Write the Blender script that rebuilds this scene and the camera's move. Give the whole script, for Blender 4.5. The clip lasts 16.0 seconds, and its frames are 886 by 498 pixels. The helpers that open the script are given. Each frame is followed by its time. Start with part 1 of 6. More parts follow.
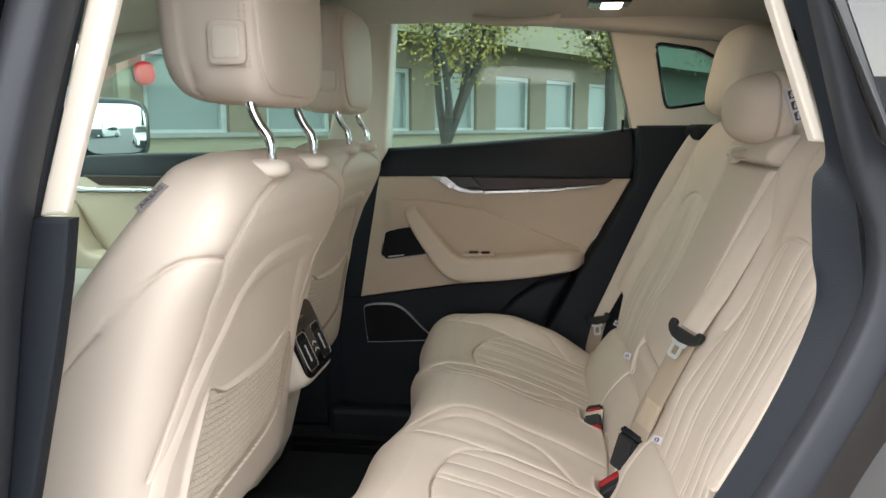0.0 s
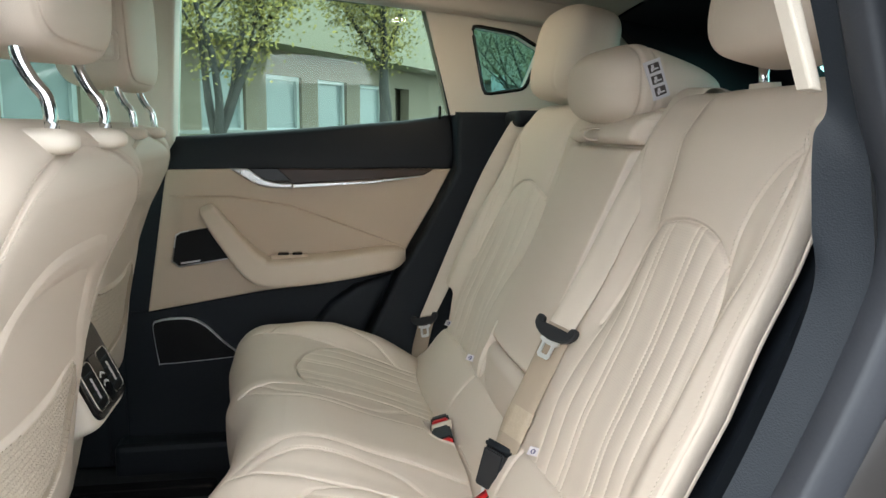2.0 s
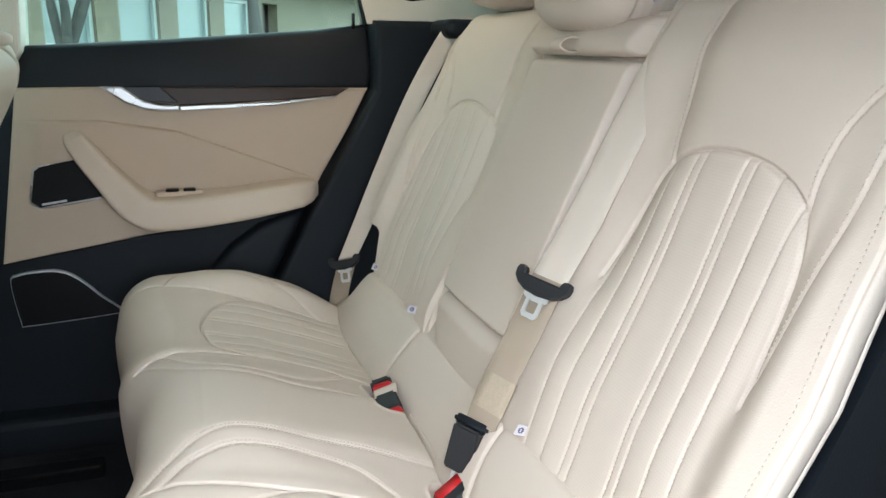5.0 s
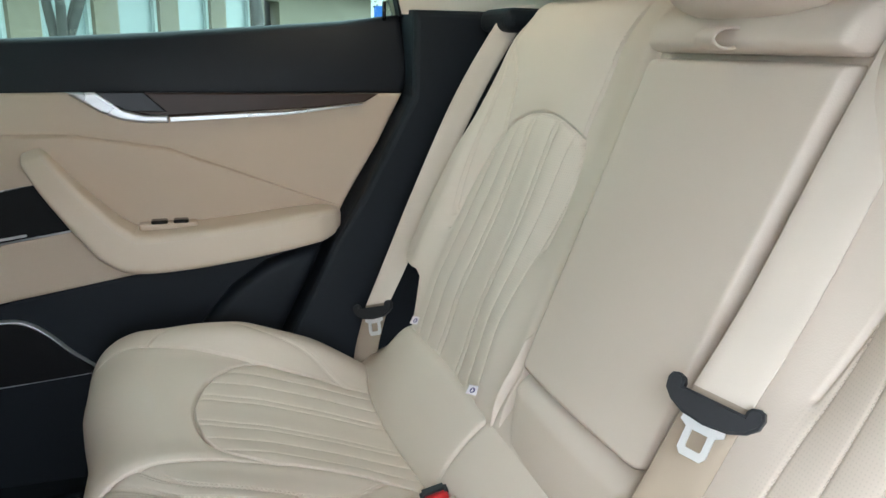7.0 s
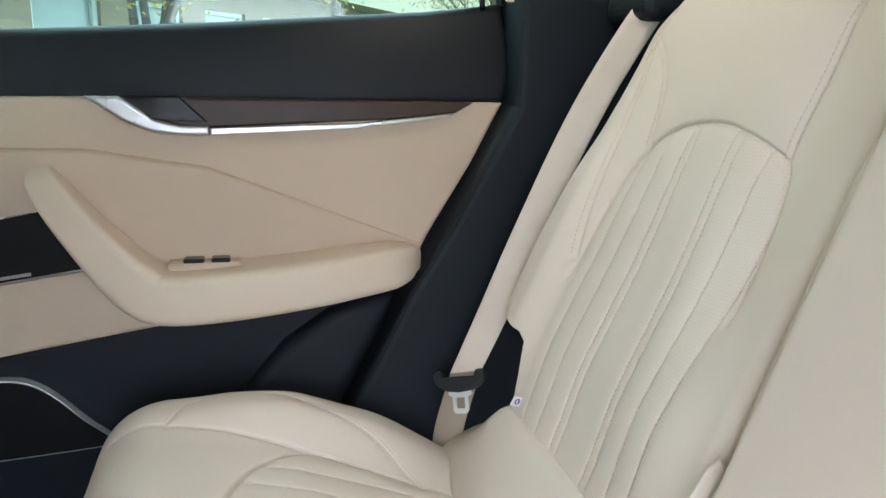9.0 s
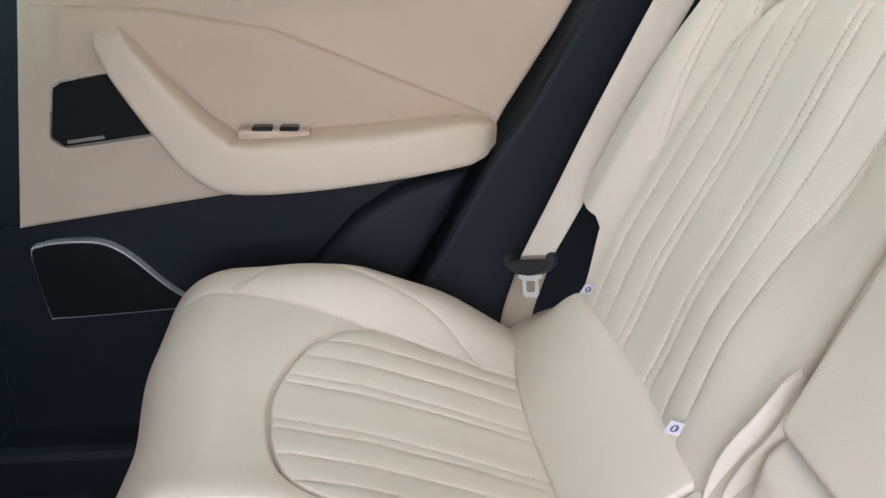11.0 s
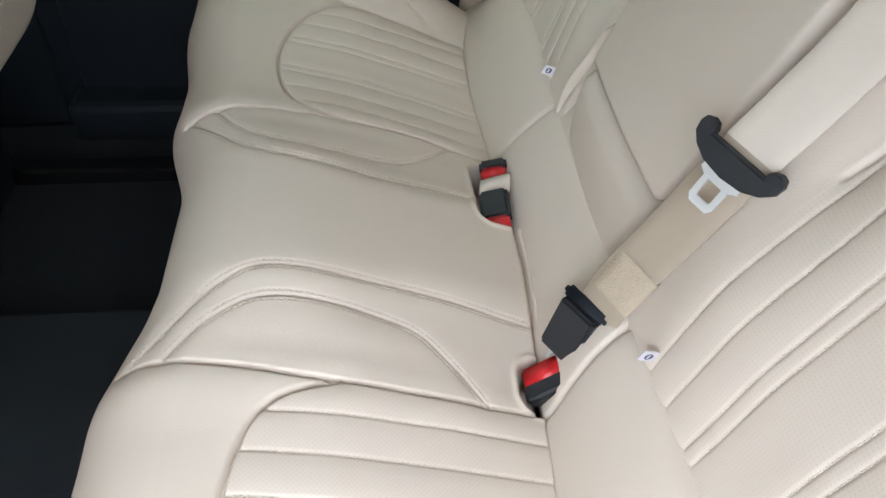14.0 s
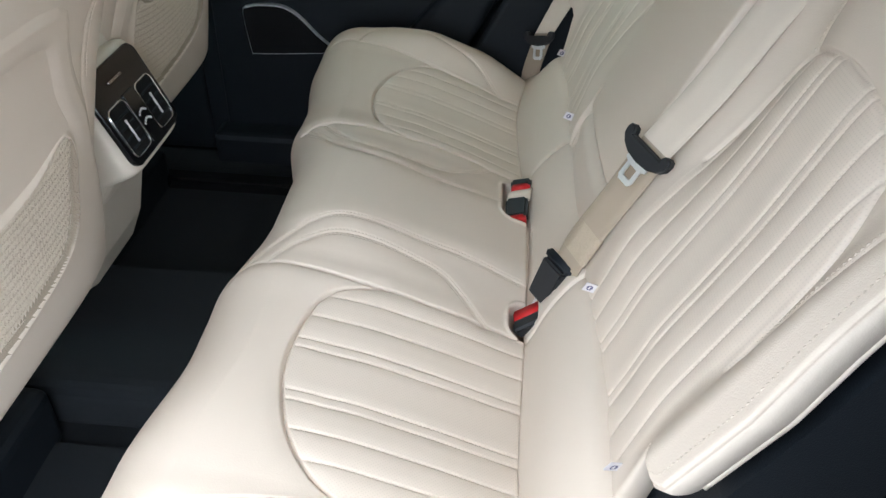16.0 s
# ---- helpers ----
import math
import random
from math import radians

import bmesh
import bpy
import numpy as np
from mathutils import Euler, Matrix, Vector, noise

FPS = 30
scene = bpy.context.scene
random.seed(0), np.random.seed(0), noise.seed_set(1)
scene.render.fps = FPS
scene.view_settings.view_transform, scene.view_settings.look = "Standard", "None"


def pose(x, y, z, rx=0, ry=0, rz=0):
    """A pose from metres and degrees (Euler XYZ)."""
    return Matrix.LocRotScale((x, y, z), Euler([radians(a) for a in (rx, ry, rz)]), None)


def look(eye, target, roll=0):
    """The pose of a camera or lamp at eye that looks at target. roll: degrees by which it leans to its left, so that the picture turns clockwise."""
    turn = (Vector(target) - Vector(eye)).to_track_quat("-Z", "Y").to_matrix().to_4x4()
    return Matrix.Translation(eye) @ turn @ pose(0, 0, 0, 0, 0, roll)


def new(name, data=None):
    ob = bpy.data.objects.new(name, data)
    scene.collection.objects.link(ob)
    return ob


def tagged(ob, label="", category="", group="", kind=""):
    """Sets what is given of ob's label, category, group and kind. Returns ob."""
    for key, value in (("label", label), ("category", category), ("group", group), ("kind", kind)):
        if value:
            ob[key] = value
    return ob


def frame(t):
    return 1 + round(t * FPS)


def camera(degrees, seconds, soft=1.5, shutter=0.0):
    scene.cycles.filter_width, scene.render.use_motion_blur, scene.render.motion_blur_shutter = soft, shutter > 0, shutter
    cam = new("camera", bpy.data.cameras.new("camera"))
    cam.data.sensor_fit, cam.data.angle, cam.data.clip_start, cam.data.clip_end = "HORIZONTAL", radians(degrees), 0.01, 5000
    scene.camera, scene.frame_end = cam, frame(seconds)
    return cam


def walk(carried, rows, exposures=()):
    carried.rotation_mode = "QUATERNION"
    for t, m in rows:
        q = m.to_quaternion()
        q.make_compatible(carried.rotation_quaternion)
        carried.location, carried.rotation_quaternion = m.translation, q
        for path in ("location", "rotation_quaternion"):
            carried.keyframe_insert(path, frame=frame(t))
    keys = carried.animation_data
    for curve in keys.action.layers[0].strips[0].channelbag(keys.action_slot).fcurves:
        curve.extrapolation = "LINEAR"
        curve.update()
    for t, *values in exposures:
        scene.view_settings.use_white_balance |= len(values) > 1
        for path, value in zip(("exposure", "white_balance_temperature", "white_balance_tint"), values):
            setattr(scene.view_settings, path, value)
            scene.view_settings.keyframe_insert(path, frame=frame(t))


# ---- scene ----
cam = camera(60.4, 16.0)
METRES, EYE, TILT, LEAN, TURN = 1.95, 1.30, -9.3, 0.0, 7.6
ROWS = [
    (0.0, 0.0, 0.0, 0.0, 0.0, 0.0, -0.0),
    (0.5, -0.0231, 0.0115, 0.006, -5.2, 0.05, 0.69),
    (1.0, -0.0331, 0.0117, 0.0063, -9.25, 0.04, 1.24),
    (1.5, -0.0385, 0.0414, -0.0028, -12.99, -0.07, 1.79),
    (2.0, -0.0418, 0.104, -0.0033, -16.9, -0.21, 2.37),
    (2.5, -0.0525, 0.1554, -0.0013, -20.33, -0.32, 2.82),
    (3.0, -0.0667, 0.1771, -0.0005, -23.13, -0.68, 3.14),
    (3.5, -0.0704, 0.1812, 0.0036, -24.98, -1.71, 3.23),
    (4.0, -0.0751, 0.1812, -0.0016, -25.89, -3.66, 3.3),
    (6.5, -0.015, 0.3587, 0.032, -26.51, -7.58, 3.1),
    (7.0, -0.0229, 0.3931, 0.0326, -26.27, -6.58, 3.08),
    (7.5, -0.0189, 0.4479, 0.0269, -25.93, -5.46, 2.99),
    (8.0, -0.0044, 0.4899, 0.0318, -24.8, -4.31, 2.97),
    (10.5, 0.0376, 0.558, 0.0257, -14.48, -5.81, 1.12),
    (11.0, 0.0392, 0.5571, 0.0316, -13.67, -13.45, 0.89),
    (11.5, 0.0386, 0.5575, 0.0312, -13.4, -22.37, 0.61),
    (12.0, 0.0413, 0.5573, 0.0302, -13.09, -30.01, 0.58),
    (12.5, 0.0437, 0.543, 0.0289, -13.02, -34.05, 0.41),
    (13.0, 0.0462, 0.4986, 0.0324, -12.94, -35.83, 0.61),
    (13.5, 0.0433, 0.4479, 0.0435, -12.81, -35.58, 0.55),
    (14.0, 0.0377, 0.3913, 0.0632, -12.51, -34.79, 0.32),
    (14.5, 0.04, 0.3487, 0.074, -11.49, -33.15, -0.04),
    (15.0, 0.0455, 0.3089, 0.0819, -9.42, -31.32, -0.33),
    (15.5, 0.0512, 0.2582, 0.0821, -6.58, -29.37, -0.79),
    (16.0, 0.0525, 0.2147, 0.0786, -3.51, -27.69, -1.15),
]
walk(cam, [(t, pose(-0.122, -1.352, EYE, TILT, LEAN, TURN) @ pose(METRES * x, METRES * y, METRES * z, 90 + pitch, roll, yaw)) for t, x, y, z, yaw, pitch, roll in ROWS],
     exposures=[(0.0, 3.12, 6700, 8), (2.0, 3.27, 6450, 5), (3.5, 3.48, 6020, 4), (8.0, 3.87, 5950, 4), (10.5, 4.17, 5850, 12), (12.5, 3.92, 5900, 6), (13.3, 3.65, 5900, 5), (14.5, 3.43, 5930, 5), (16.0, 3.33, 5950, 4)])

# Car axes: x to the rear, y to the car's right side, z up from the road. y = 0 is the car's middle.

# ---- light ----
world = bpy.data.worlds.new("overcast_sky")
scene.world = world
world.use_nodes = True
wt = world.node_tree
sky = wt.nodes.new("ShaderNodeTexSky")
sky.sky_type = "NISHITA"
sky.sun_disc = False
sky.sun_elevation, sky.sun_rotation = radians(74), radians(194)
sky.dust_density, sky.air_density, sky.ozone_density = 1.0, 1.0, 1.0
grey = wt.nodes.new("ShaderNodeRGBToBW")
blend = wt.nodes.new("ShaderNodeMixRGB")
blend.inputs[0].default_value = 0.86
wt.links.new(sky.outputs[0], grey.inputs[0])
wt.links.new(sky.outputs[0], blend.inputs[1])
wt.links.new(grey.outputs[0], blend.inputs[2])
wt.links.new(blend.outputs[0], wt.nodes["Background"].inputs[0])
wt.nodes["Background"].inputs[1].default_value = 0.15
sun_data = bpy.data.lights.new("sun", "SUN")
sun_data.energy, sun_data.angle, sun_data.color = 0.5, radians(110), (1.0, 0.97, 0.93)
sun = new("sun", sun_data)
sun.matrix_world = look((-0.6, -2.4, 8.6), (0, 0, 0))

# ---- helpers of this scene ----
def material(name, colour, rough=0.5, metal=0.0, grain=0.0, grain_scale=400.0, spots=0.06, spot_scale=6.0, coat=0.0, sheen=0.0, ior=1.5, spec=0.5):
    """A principled material with slow colour variation and fine relief at real size."""
    m = bpy.data.materials.new(name)
    m.use_nodes = True
    nt = m.node_tree
    b = nt.nodes["Principled BSDF"]
    b.inputs["Base Color"].default_value = (*colour, 1)
    b.inputs["Roughness"].default_value, b.inputs["Metallic"].default_value = rough, metal
    b.inputs["Specular IOR Level"].default_value = spec
    b.inputs["Coat Weight"].default_value, b.inputs["Sheen Weight"].default_value, b.inputs["IOR"].default_value = coat, sheen, ior
    tc = nt.nodes.new("ShaderNodeTexCoord")
    if spots > 0:
        n1 = nt.nodes.new("ShaderNodeTexNoise")
        n1.inputs["Scale"].default_value, n1.inputs["Detail"].default_value = spot_scale, 6
        ramp = nt.nodes.new("ShaderNodeMapRange")
        ramp.inputs["To Min"].default_value, ramp.inputs["To Max"].default_value = 1 - spots, 1 + spots
        mul = nt.nodes.new("ShaderNodeVectorMath")
        mul.operation = "SCALE"
        mul.inputs[0].default_value = colour
        nt.links.new(tc.outputs["Object"], n1.inputs["Vector"])
        nt.links.new(n1.outputs["Fac"], ramp.inputs["Value"])
        nt.links.new(ramp.outputs[0], mul.inputs["Scale"])
        nt.links.new(mul.outputs[0], b.inputs["Base Color"])
        r2 = nt.nodes.new("ShaderNodeMapRange")
        r2.inputs["To Min"].default_value, r2.inputs["To Max"].default_value = max(0.02, rough - 0.08), min(1, rough + 0.08)
        nt.links.new(n1.outputs["Fac"], r2.inputs["Value"])
        nt.links.new(r2.outputs[0], b.inputs["Roughness"])
    if grain > 0:
        n2 = nt.nodes.new("ShaderNodeTexVoronoi")
        n2.inputs["Scale"].default_value = grain_scale
        bump = nt.nodes.new("ShaderNodeBump")
        bump.inputs["Strength"].default_value, bump.inputs["Distance"].default_value = grain, 0.001
        nt.links.new(tc.outputs["Object"], n2.inputs["Vector"])
        nt.links.new(n2.outputs["Distance"], bump.inputs["Height"])
        nt.links.new(bump.outputs[0], b.inputs["Normal"])
    return m


def perforated(name, colour, upright, spacing=0.0030):
    """Leather with rows of fine punched holes, laid out in the plan (or, upright, in the plane across the car)."""
    m = material(name, colour, 0.6, spec=0.32, grain=0.12, grain_scale=650, spots=0.035, spot_scale=5)
    nt = m.node_tree
    b = nt.nodes["Principled BSDF"]
    tc = nt.nodes["Texture Coordinate"]
    mp = nt.nodes.new("ShaderNodeMapping")
    mp.inputs["Rotation"].default_value = (0, radians(-90), 0) if upright else (0, 0, radians(45))
    v = nt.nodes.new("ShaderNodeTexVoronoi")
    v.voronoi_dimensions = "2D"
    v.inputs["Scale"].default_value, v.inputs["Randomness"].default_value = 1 / spacing, 0.0
    hole = nt.nodes.new("ShaderNodeMapRange")
    hole.inputs["From Min"].default_value, hole.inputs["From Max"].default_value = 0.14, 0.24
    hole.inputs["To Min"].default_value, hole.inputs["To Max"].default_value = 0.90, 1.0
    was = b.inputs["Base Color"].links[0].from_socket
    mul = nt.nodes.new("ShaderNodeVectorMath")
    mul.operation = "SCALE"
    bump = nt.nodes.new("ShaderNodeBump")
    bump.inputs["Strength"].default_value, bump.inputs["Distance"].default_value = 0.08, 0.0006
    nt.links.new(tc.outputs["Object"], mp.inputs["Vector"])
    nt.links.new(mp.outputs[0], v.inputs["Vector"])
    nt.links.new(v.outputs["Distance"], hole.inputs["Value"])
    nt.links.new(was, mul.inputs[0])
    nt.links.new(hole.outputs[0], mul.inputs["Scale"])
    nt.links.new(mul.outputs[0], b.inputs["Base Color"])
    nt.links.new(hole.outputs[0], bump.inputs["Height"])
    nt.links.new(bump.outputs[0], b.inputs["Normal"])
    return m


def tinted_glass(name, tint, gloss=0.02):
    m = bpy.data.materials.new(name)
    m.use_nodes = True
    nt = m.node_tree
    nt.nodes.remove(nt.nodes["Principled BSDF"])
    out = nt.nodes["Material Output"]
    tr = nt.nodes.new("ShaderNodeBsdfTransparent")
    tr.inputs[0].default_value = (*tint, 1)
    gl = nt.nodes.new("ShaderNodeBsdfGlossy")
    gl.inputs["Roughness"].default_value = 0.01
    mix = nt.nodes.new("ShaderNodeMixShader")
    mix.inputs[0].default_value = gloss
    nt.links.new(tr.outputs[0], mix.inputs[1])
    nt.links.new(gl.outputs[0], mix.inputs[2])
    nt.links.new(mix.outputs[0], out.inputs[0])
    return m


BEIGE = (0.63, 0.54, 0.462)
LEATHER = material("beige_leather", BEIGE, 0.6, spec=0.32, grain=0.11, grain_scale=700, spots=0.035, spot_scale=5)
HOLES_FLAT = perforated("perforated_cushion_leather", BEIGE, False)
HOLES_UPRIGHT = perforated("perforated_backrest_leather", BEIGE, True)
THREAD = material("beige_thread", (0.60, 0.515, 0.44), 0.7, spots=0.03)
DOOR_BEIGE = material("beige_door_leather", (0.50, 0.395, 0.30), 0.55, grain=0.22, grain_scale=650, spots=0.035, spot_scale=5)
WEB = material("beige_belt_webbing", (0.60, 0.52, 0.44), 0.6, grain=0.22, grain_scale=1500, spots=0.05, spot_scale=20)
# Darker tan for the strap segments below the grips.
WEB_LOWER = material("darker_belt_webbing", (0.36, 0.29, 0.22), 0.65, grain=0.2, grain_scale=1500, spots=0.06, spot_scale=20)
TRIM = material("beige_plastic_trim", (0.66, 0.585, 0.50), 0.55, grain=0.15, grain_scale=900, spots=0.03)
HEADLINER = material("beige_headliner_cloth", (0.58, 0.515, 0.45), 0.9, grain=0.4, grain_scale=1200, spots=0.05, spot_scale=10)
BLACK = material("black_soft_plastic", (0.0075, 0.0102, 0.0145), 0.6, grain=0.2, grain_scale=800, spots=0.15, spec=0.26)
BLACK_LEATHER = material("black_leather_trim", (0.008, 0.0095, 0.013), 0.5, grain=0.25, grain_scale=600, spots=0.12, spec=0.25)
GLOSS_BLACK = material("gloss_black_plastic", (0.008, 0.008, 0.009), 0.12, spots=0.1)
RUBBER = material("dark_rubber_seal", (0.026, 0.028, 0.034), 0.5, grain=0.1, grain_scale=300, spots=0.2, spot_scale=12, spec=0.35)
CARPET = material("black_carpet", (0.0065, 0.009, 0.013), 0.9, grain=0.8, grain_scale=900, spots=0.3, spot_scale=30)
CHROME = material("chrome", (0.75, 0.75, 0.76), 0.08, 1.0, spots=0.02)
SATIN = material("satin_metal", (0.62, 0.62, 0.63), 0.28, 1.0, spots=0.03)
STEEL = material("bright_steel", (0.78, 0.79, 0.80), 0.35, 0.6, spots=0.03)
RED = material("red_plastic", (0.55, 0.015, 0.02), 0.35, spots=0.03)
WOOD = material("dark_wood_veneer", (0.034, 0.017, 0.012), 0.4, spots=0.35, spot_scale=25, coat=0.08, spec=0.3)
GRILLE = material("black_speaker_grille", (0.004, 0.004, 0.005), 0.6, grain=0.1, grain_scale=1100, spots=0.1, spec=0.2)
CHARCOAL = material("charcoal_buckle_plastic", (0.018, 0.019, 0.022), 0.5, grain=0.12, grain_scale=1200, spots=0.1, spec=0.4)
TAUPE = material("dark_taupe_plastic", (0.050, 0.045, 0.041), 0.6, grain=0.2, grain_scale=800, spots=0.1)
NAVY = material("grained_dark_blue_trim", (0.0085, 0.0105, 0.0145), 0.6, grain=0.25, grain_scale=450, spots=0.25, spot_scale=40)
TAG = material("white_cloth_tag", (0.86, 0.84, 0.85), 0.8, spots=0.05)
CLOTH_TAG = material("pale_cloth_tag", (0.60, 0.57, 0.60), 0.8, spots=0.05)
TAG_PRINT = material("faded_blue_print", (0.10, 0.09, 0.17), 0.7, spots=0.1)
TAG_INK = material("dark_print", (0.06, 0.045, 0.045), 0.6, spots=0.05)
PAINT = material("dark_metallic_paint", (0.016, 0.0135, 0.013), 0.36, 0.1, spots=0.05, coat=0.12)
GLASS = tinted_glass("green_tinted_glass", (0.75, 0.90, 0.86))
REAR_GLASS = tinted_glass("dark_green_rear_glass", (0.38, 0.58, 0.56))
MIRROR = material("mirror_glass", (0.60, 0.62, 0.63), 0.01, 1.0, spots=0.0)


def raw(name, verts, faces, mat, parent=None, label="", smooth=True, mats=None, slots=None):
    """One mesh object from vertices and faces."""
    me = bpy.data.meshes.new(name)
    me.from_pydata(verts, [], faces)
    for mt in (mats or [mat]):
        me.materials.append(mt)
    if slots is not None:
        me.polygons.foreach_set("material_index", slots)
    me.polygons.foreach_set("use_smooth", [smooth] * len(me.polygons))
    me.update()
    ob = new(name, me)
    if parent is not None:
        ob.parent = parent
        if parent.type == "EMPTY":
            ob.matrix_parent_inverse = Matrix.Translation(parent.location).inverted()
    if label:
        ob["label"] = label
    return ob


def part(name, bm, mat, parent, label="", smooth=True):
    """Links a bmesh as one mesh object under a thing or a part."""
    me = bpy.data.meshes.new(name)
    bm.to_mesh(me)
    bm.free()
    me.materials.append(mat)
    me.polygons.foreach_set("use_smooth", [smooth] * len(me.polygons))
    ob = new(name, me)
    if parent is not None:
        ob.parent = parent
        if parent.type == "EMPTY":
            ob.matrix_parent_inverse = Matrix.Translation(parent.location).inverted()
    if label:
        ob["label"] = label
    return ob


def thing(name, at, label, category, group="", kind=""):
    ob = new(name)
    ob.empty_display_size = 0.05
    ob.location = at
    return tagged(ob, label, category, group, kind)


def spline(pts, n=12, closed=False):
    """Catmull-Rom curve through the points (any dimension)."""
    p = np.array(pts, float)
    k = len(p)
    out = []
    for i in range(k if closed else k - 1):
        if closed:
            a, b, c, d = p[(i - 1) % k], p[i], p[(i + 1) % k], p[(i + 2) % k]
        else:
            b, c = p[i], p[i + 1]
            a = p[i - 1] if i > 0 else 2 * b - c
            d = p[i + 2] if i + 2 < k else 2 * c - b
        for j in range(n):
            t = j / n
            out.append(0.5 * (2 * b + (c - a) * t + (2 * a - 5 * b + 4 * c - d) * t * t + (3 * b - a - 3 * c + d) * t ** 3))
    if not closed:
        out.append(p[-1])
    return np.array(out)


def away(u, v, line):
    """Distance of the points (u, v) from a polyline; 9 where it is far."""
    u, v, line = np.asarray(u, float), np.asarray(v, float), np.array(line, float)
    (lu, lv), (hu, hv) = line.min(0) - 0.09, line.max(0) + 0.09
    near = (u > lu) & (u < hu) & (v > lv) & (v < hv)
    pu, pv = u[near], v[near]
    best = np.full(pu.shape, 9.0)
    for (a, b), (c, d) in zip(line[:-1], line[1:]):
        w = (c - a) ** 2 + (d - b) ** 2 + 1e-12
        t = np.clip(((pu - a) * (c - a) + (pv - b) * (d - b)) / w, 0, 1)
        best = np.minimum(best, np.hypot(pu - a - t * (c - a), pv - b - t * (d - b)))
    out = np.full(u.shape, 9.0)
    out[near] = best
    return out


def within(u, v, loop):
    """Whether the points (u, v) lie inside a closed outline."""
    inside = np.zeros(np.shape(u), bool)
    for (a, b), (c, d) in zip(loop, np.roll(loop, -1, axis=0)):
        cross = ((b > v) != (d > v)) & (u < (c - a) * (v - b) / (d - b + 1e-12) + a)
        inside ^= cross
    return inside


def step(a, b, x):
    t = np.clip((x - a) / (b - a), 0, 1)
    return t * t * (3 - 2 * t)


def groove(d, depth, width):
    return -depth * np.exp(-(d / width) ** 2)


def sheet(name, xs, ys, zs, mat, parent, label="", mats=None, pick=None, flip=False, wrap=False):
    """A grid surface from three arrays; wrap closes it along its second axis."""
    m, n = xs.shape
    verts = np.stack([xs, ys, zs], -1).reshape(-1, 3).tolist()
    i, j = np.meshgrid(np.arange(m - 1), np.arange(n if wrap else n - 1), indexing="ij")
    a, b = (i * n + j).ravel(), (i * n + (j + 1) % n).ravel()
    c, d = ((i + 1) * n + (j + 1) % n).ravel(), ((i + 1) * n + j).ravel()
    quads = np.stack([a, b, c, d] if not flip else [a, d, c, b], -1)
    slots = None
    if pick is not None:
        slots = pick[:-1, :-1].astype(int).ravel().tolist()
    return raw(name, verts, quads.tolist(), mat, parent, label, mats=mats, slots=slots)


def box(name, x0, x1, y0, y1, z0, z1, mat, parent=None, label="", bevel=0.004, seg=2):
    bm = bmesh.new()
    bmesh.ops.create_cube(bm, size=1, matrix=Matrix.Translation(((x0 + x1) / 2, (y0 + y1) / 2, (z0 + z1) / 2)) @ Matrix.Diagonal((x1 - x0, y1 - y0, z1 - z0, 1)))
    if bevel:
        bmesh.ops.bevel(bm, geom=bm.edges[:], offset=bevel, segments=seg, profile=0.5, affect="EDGES")
    return part(name, bm, mat, parent, label, smooth=False)


def prism(name, loop, y0, y1, mat, parent=None, label="", bevel=0.004, seg=2, smooth=False, at=None):
    """An outline in the x-z plane, made solid from y0 (the side that shows) to y1, with a rounded rim on y0. at(x, z): extra y."""
    bm = bmesh.new()
    front = [bm.verts.new((x, y0, z)) for x, z in loop]
    back = [bm.verts.new((x, y1, z)) for x, z in loop]
    f = bm.faces.new(front)
    bm.faces.new(back[::-1])
    n = len(loop)
    for i in range(n):
        bm.faces.new((front[i], back[i], back[(i + 1) % n], front[(i + 1) % n]))
    bmesh.ops.recalc_face_normals(bm, faces=bm.faces[:])
    if bevel:
        rim = [e for e in f.edges]
        bmesh.ops.bevel(bm, geom=rim, offset=bevel, segments=seg, profile=0.5, affect="EDGES", clamp_overlap=True)
    if at:
        for v in bm.verts:
            v.co.y += at(v.co.x, v.co.z)
    return part(name, bm, mat, parent, label, smooth)


def tube(name, path, radius, mat, parent=None, label="", sides=10, closed=False, flat=None, up=(0, 0, 1)):
    """A tube (or, with flat=(half width, half height), a bar) along a path. radius may be a list."""
    p = np.array(path, float)
    k = len(p)
    tan = np.roll(p, -1, 0) - np.roll(p, 1, 0)
    if not closed:
        tan[0], tan[-1] = p[1] - p[0], p[-1] - p[-2]
    tan /= np.linalg.norm(tan, axis=1)[:, None] + 1e-12
    upv = np.array(up, float)
    side = np.cross(tan, upv)
    bad = np.linalg.norm(side, axis=1) < 0.05
    side[bad] = np.cross(tan[bad], (0.3, 1, 0.2))
    side /= np.linalg.norm(side, axis=1)[:, None]
    top = np.cross(side, tan)
    ang = np.linspace(0, 2 * math.pi, sides, endpoint=False)
    rr = np.broadcast_to(np.array(radius, float), (k,))
    if flat:
        ca, sa = np.cos(ang), np.sin(ang)
        cx = np.sign(ca) * np.abs(ca) ** 0.4 * flat[0]
        cy = np.sign(sa) * np.abs(sa) ** 0.4 * flat[1]
        ring = p[:, None] + side[:, None] * cx[None, :, None] + top[:, None] * cy[None, :, None]
    else:
        ring = p[:, None] + rr[:, None, None] * (side[:, None] * np.cos(ang)[None, :, None] + top[:, None] * np.sin(ang)[None, :, None])
    verts = ring.reshape(-1, 3).tolist()
    faces = []
    for i in range(k if closed else k - 1):
        i2 = (i + 1) % k
        for j in range(sides):
            j2 = (j + 1) % sides
            faces.append((i * sides + j, i * sides + j2, i2 * sides + j2, i2 * sides + j))
    if not closed:
        faces.append(tuple(range(sides))[::-1])
        faces.append(tuple((k - 1) * sides + j for j in range(sides)))
    return raw(name, verts, faces, mat, parent, label)


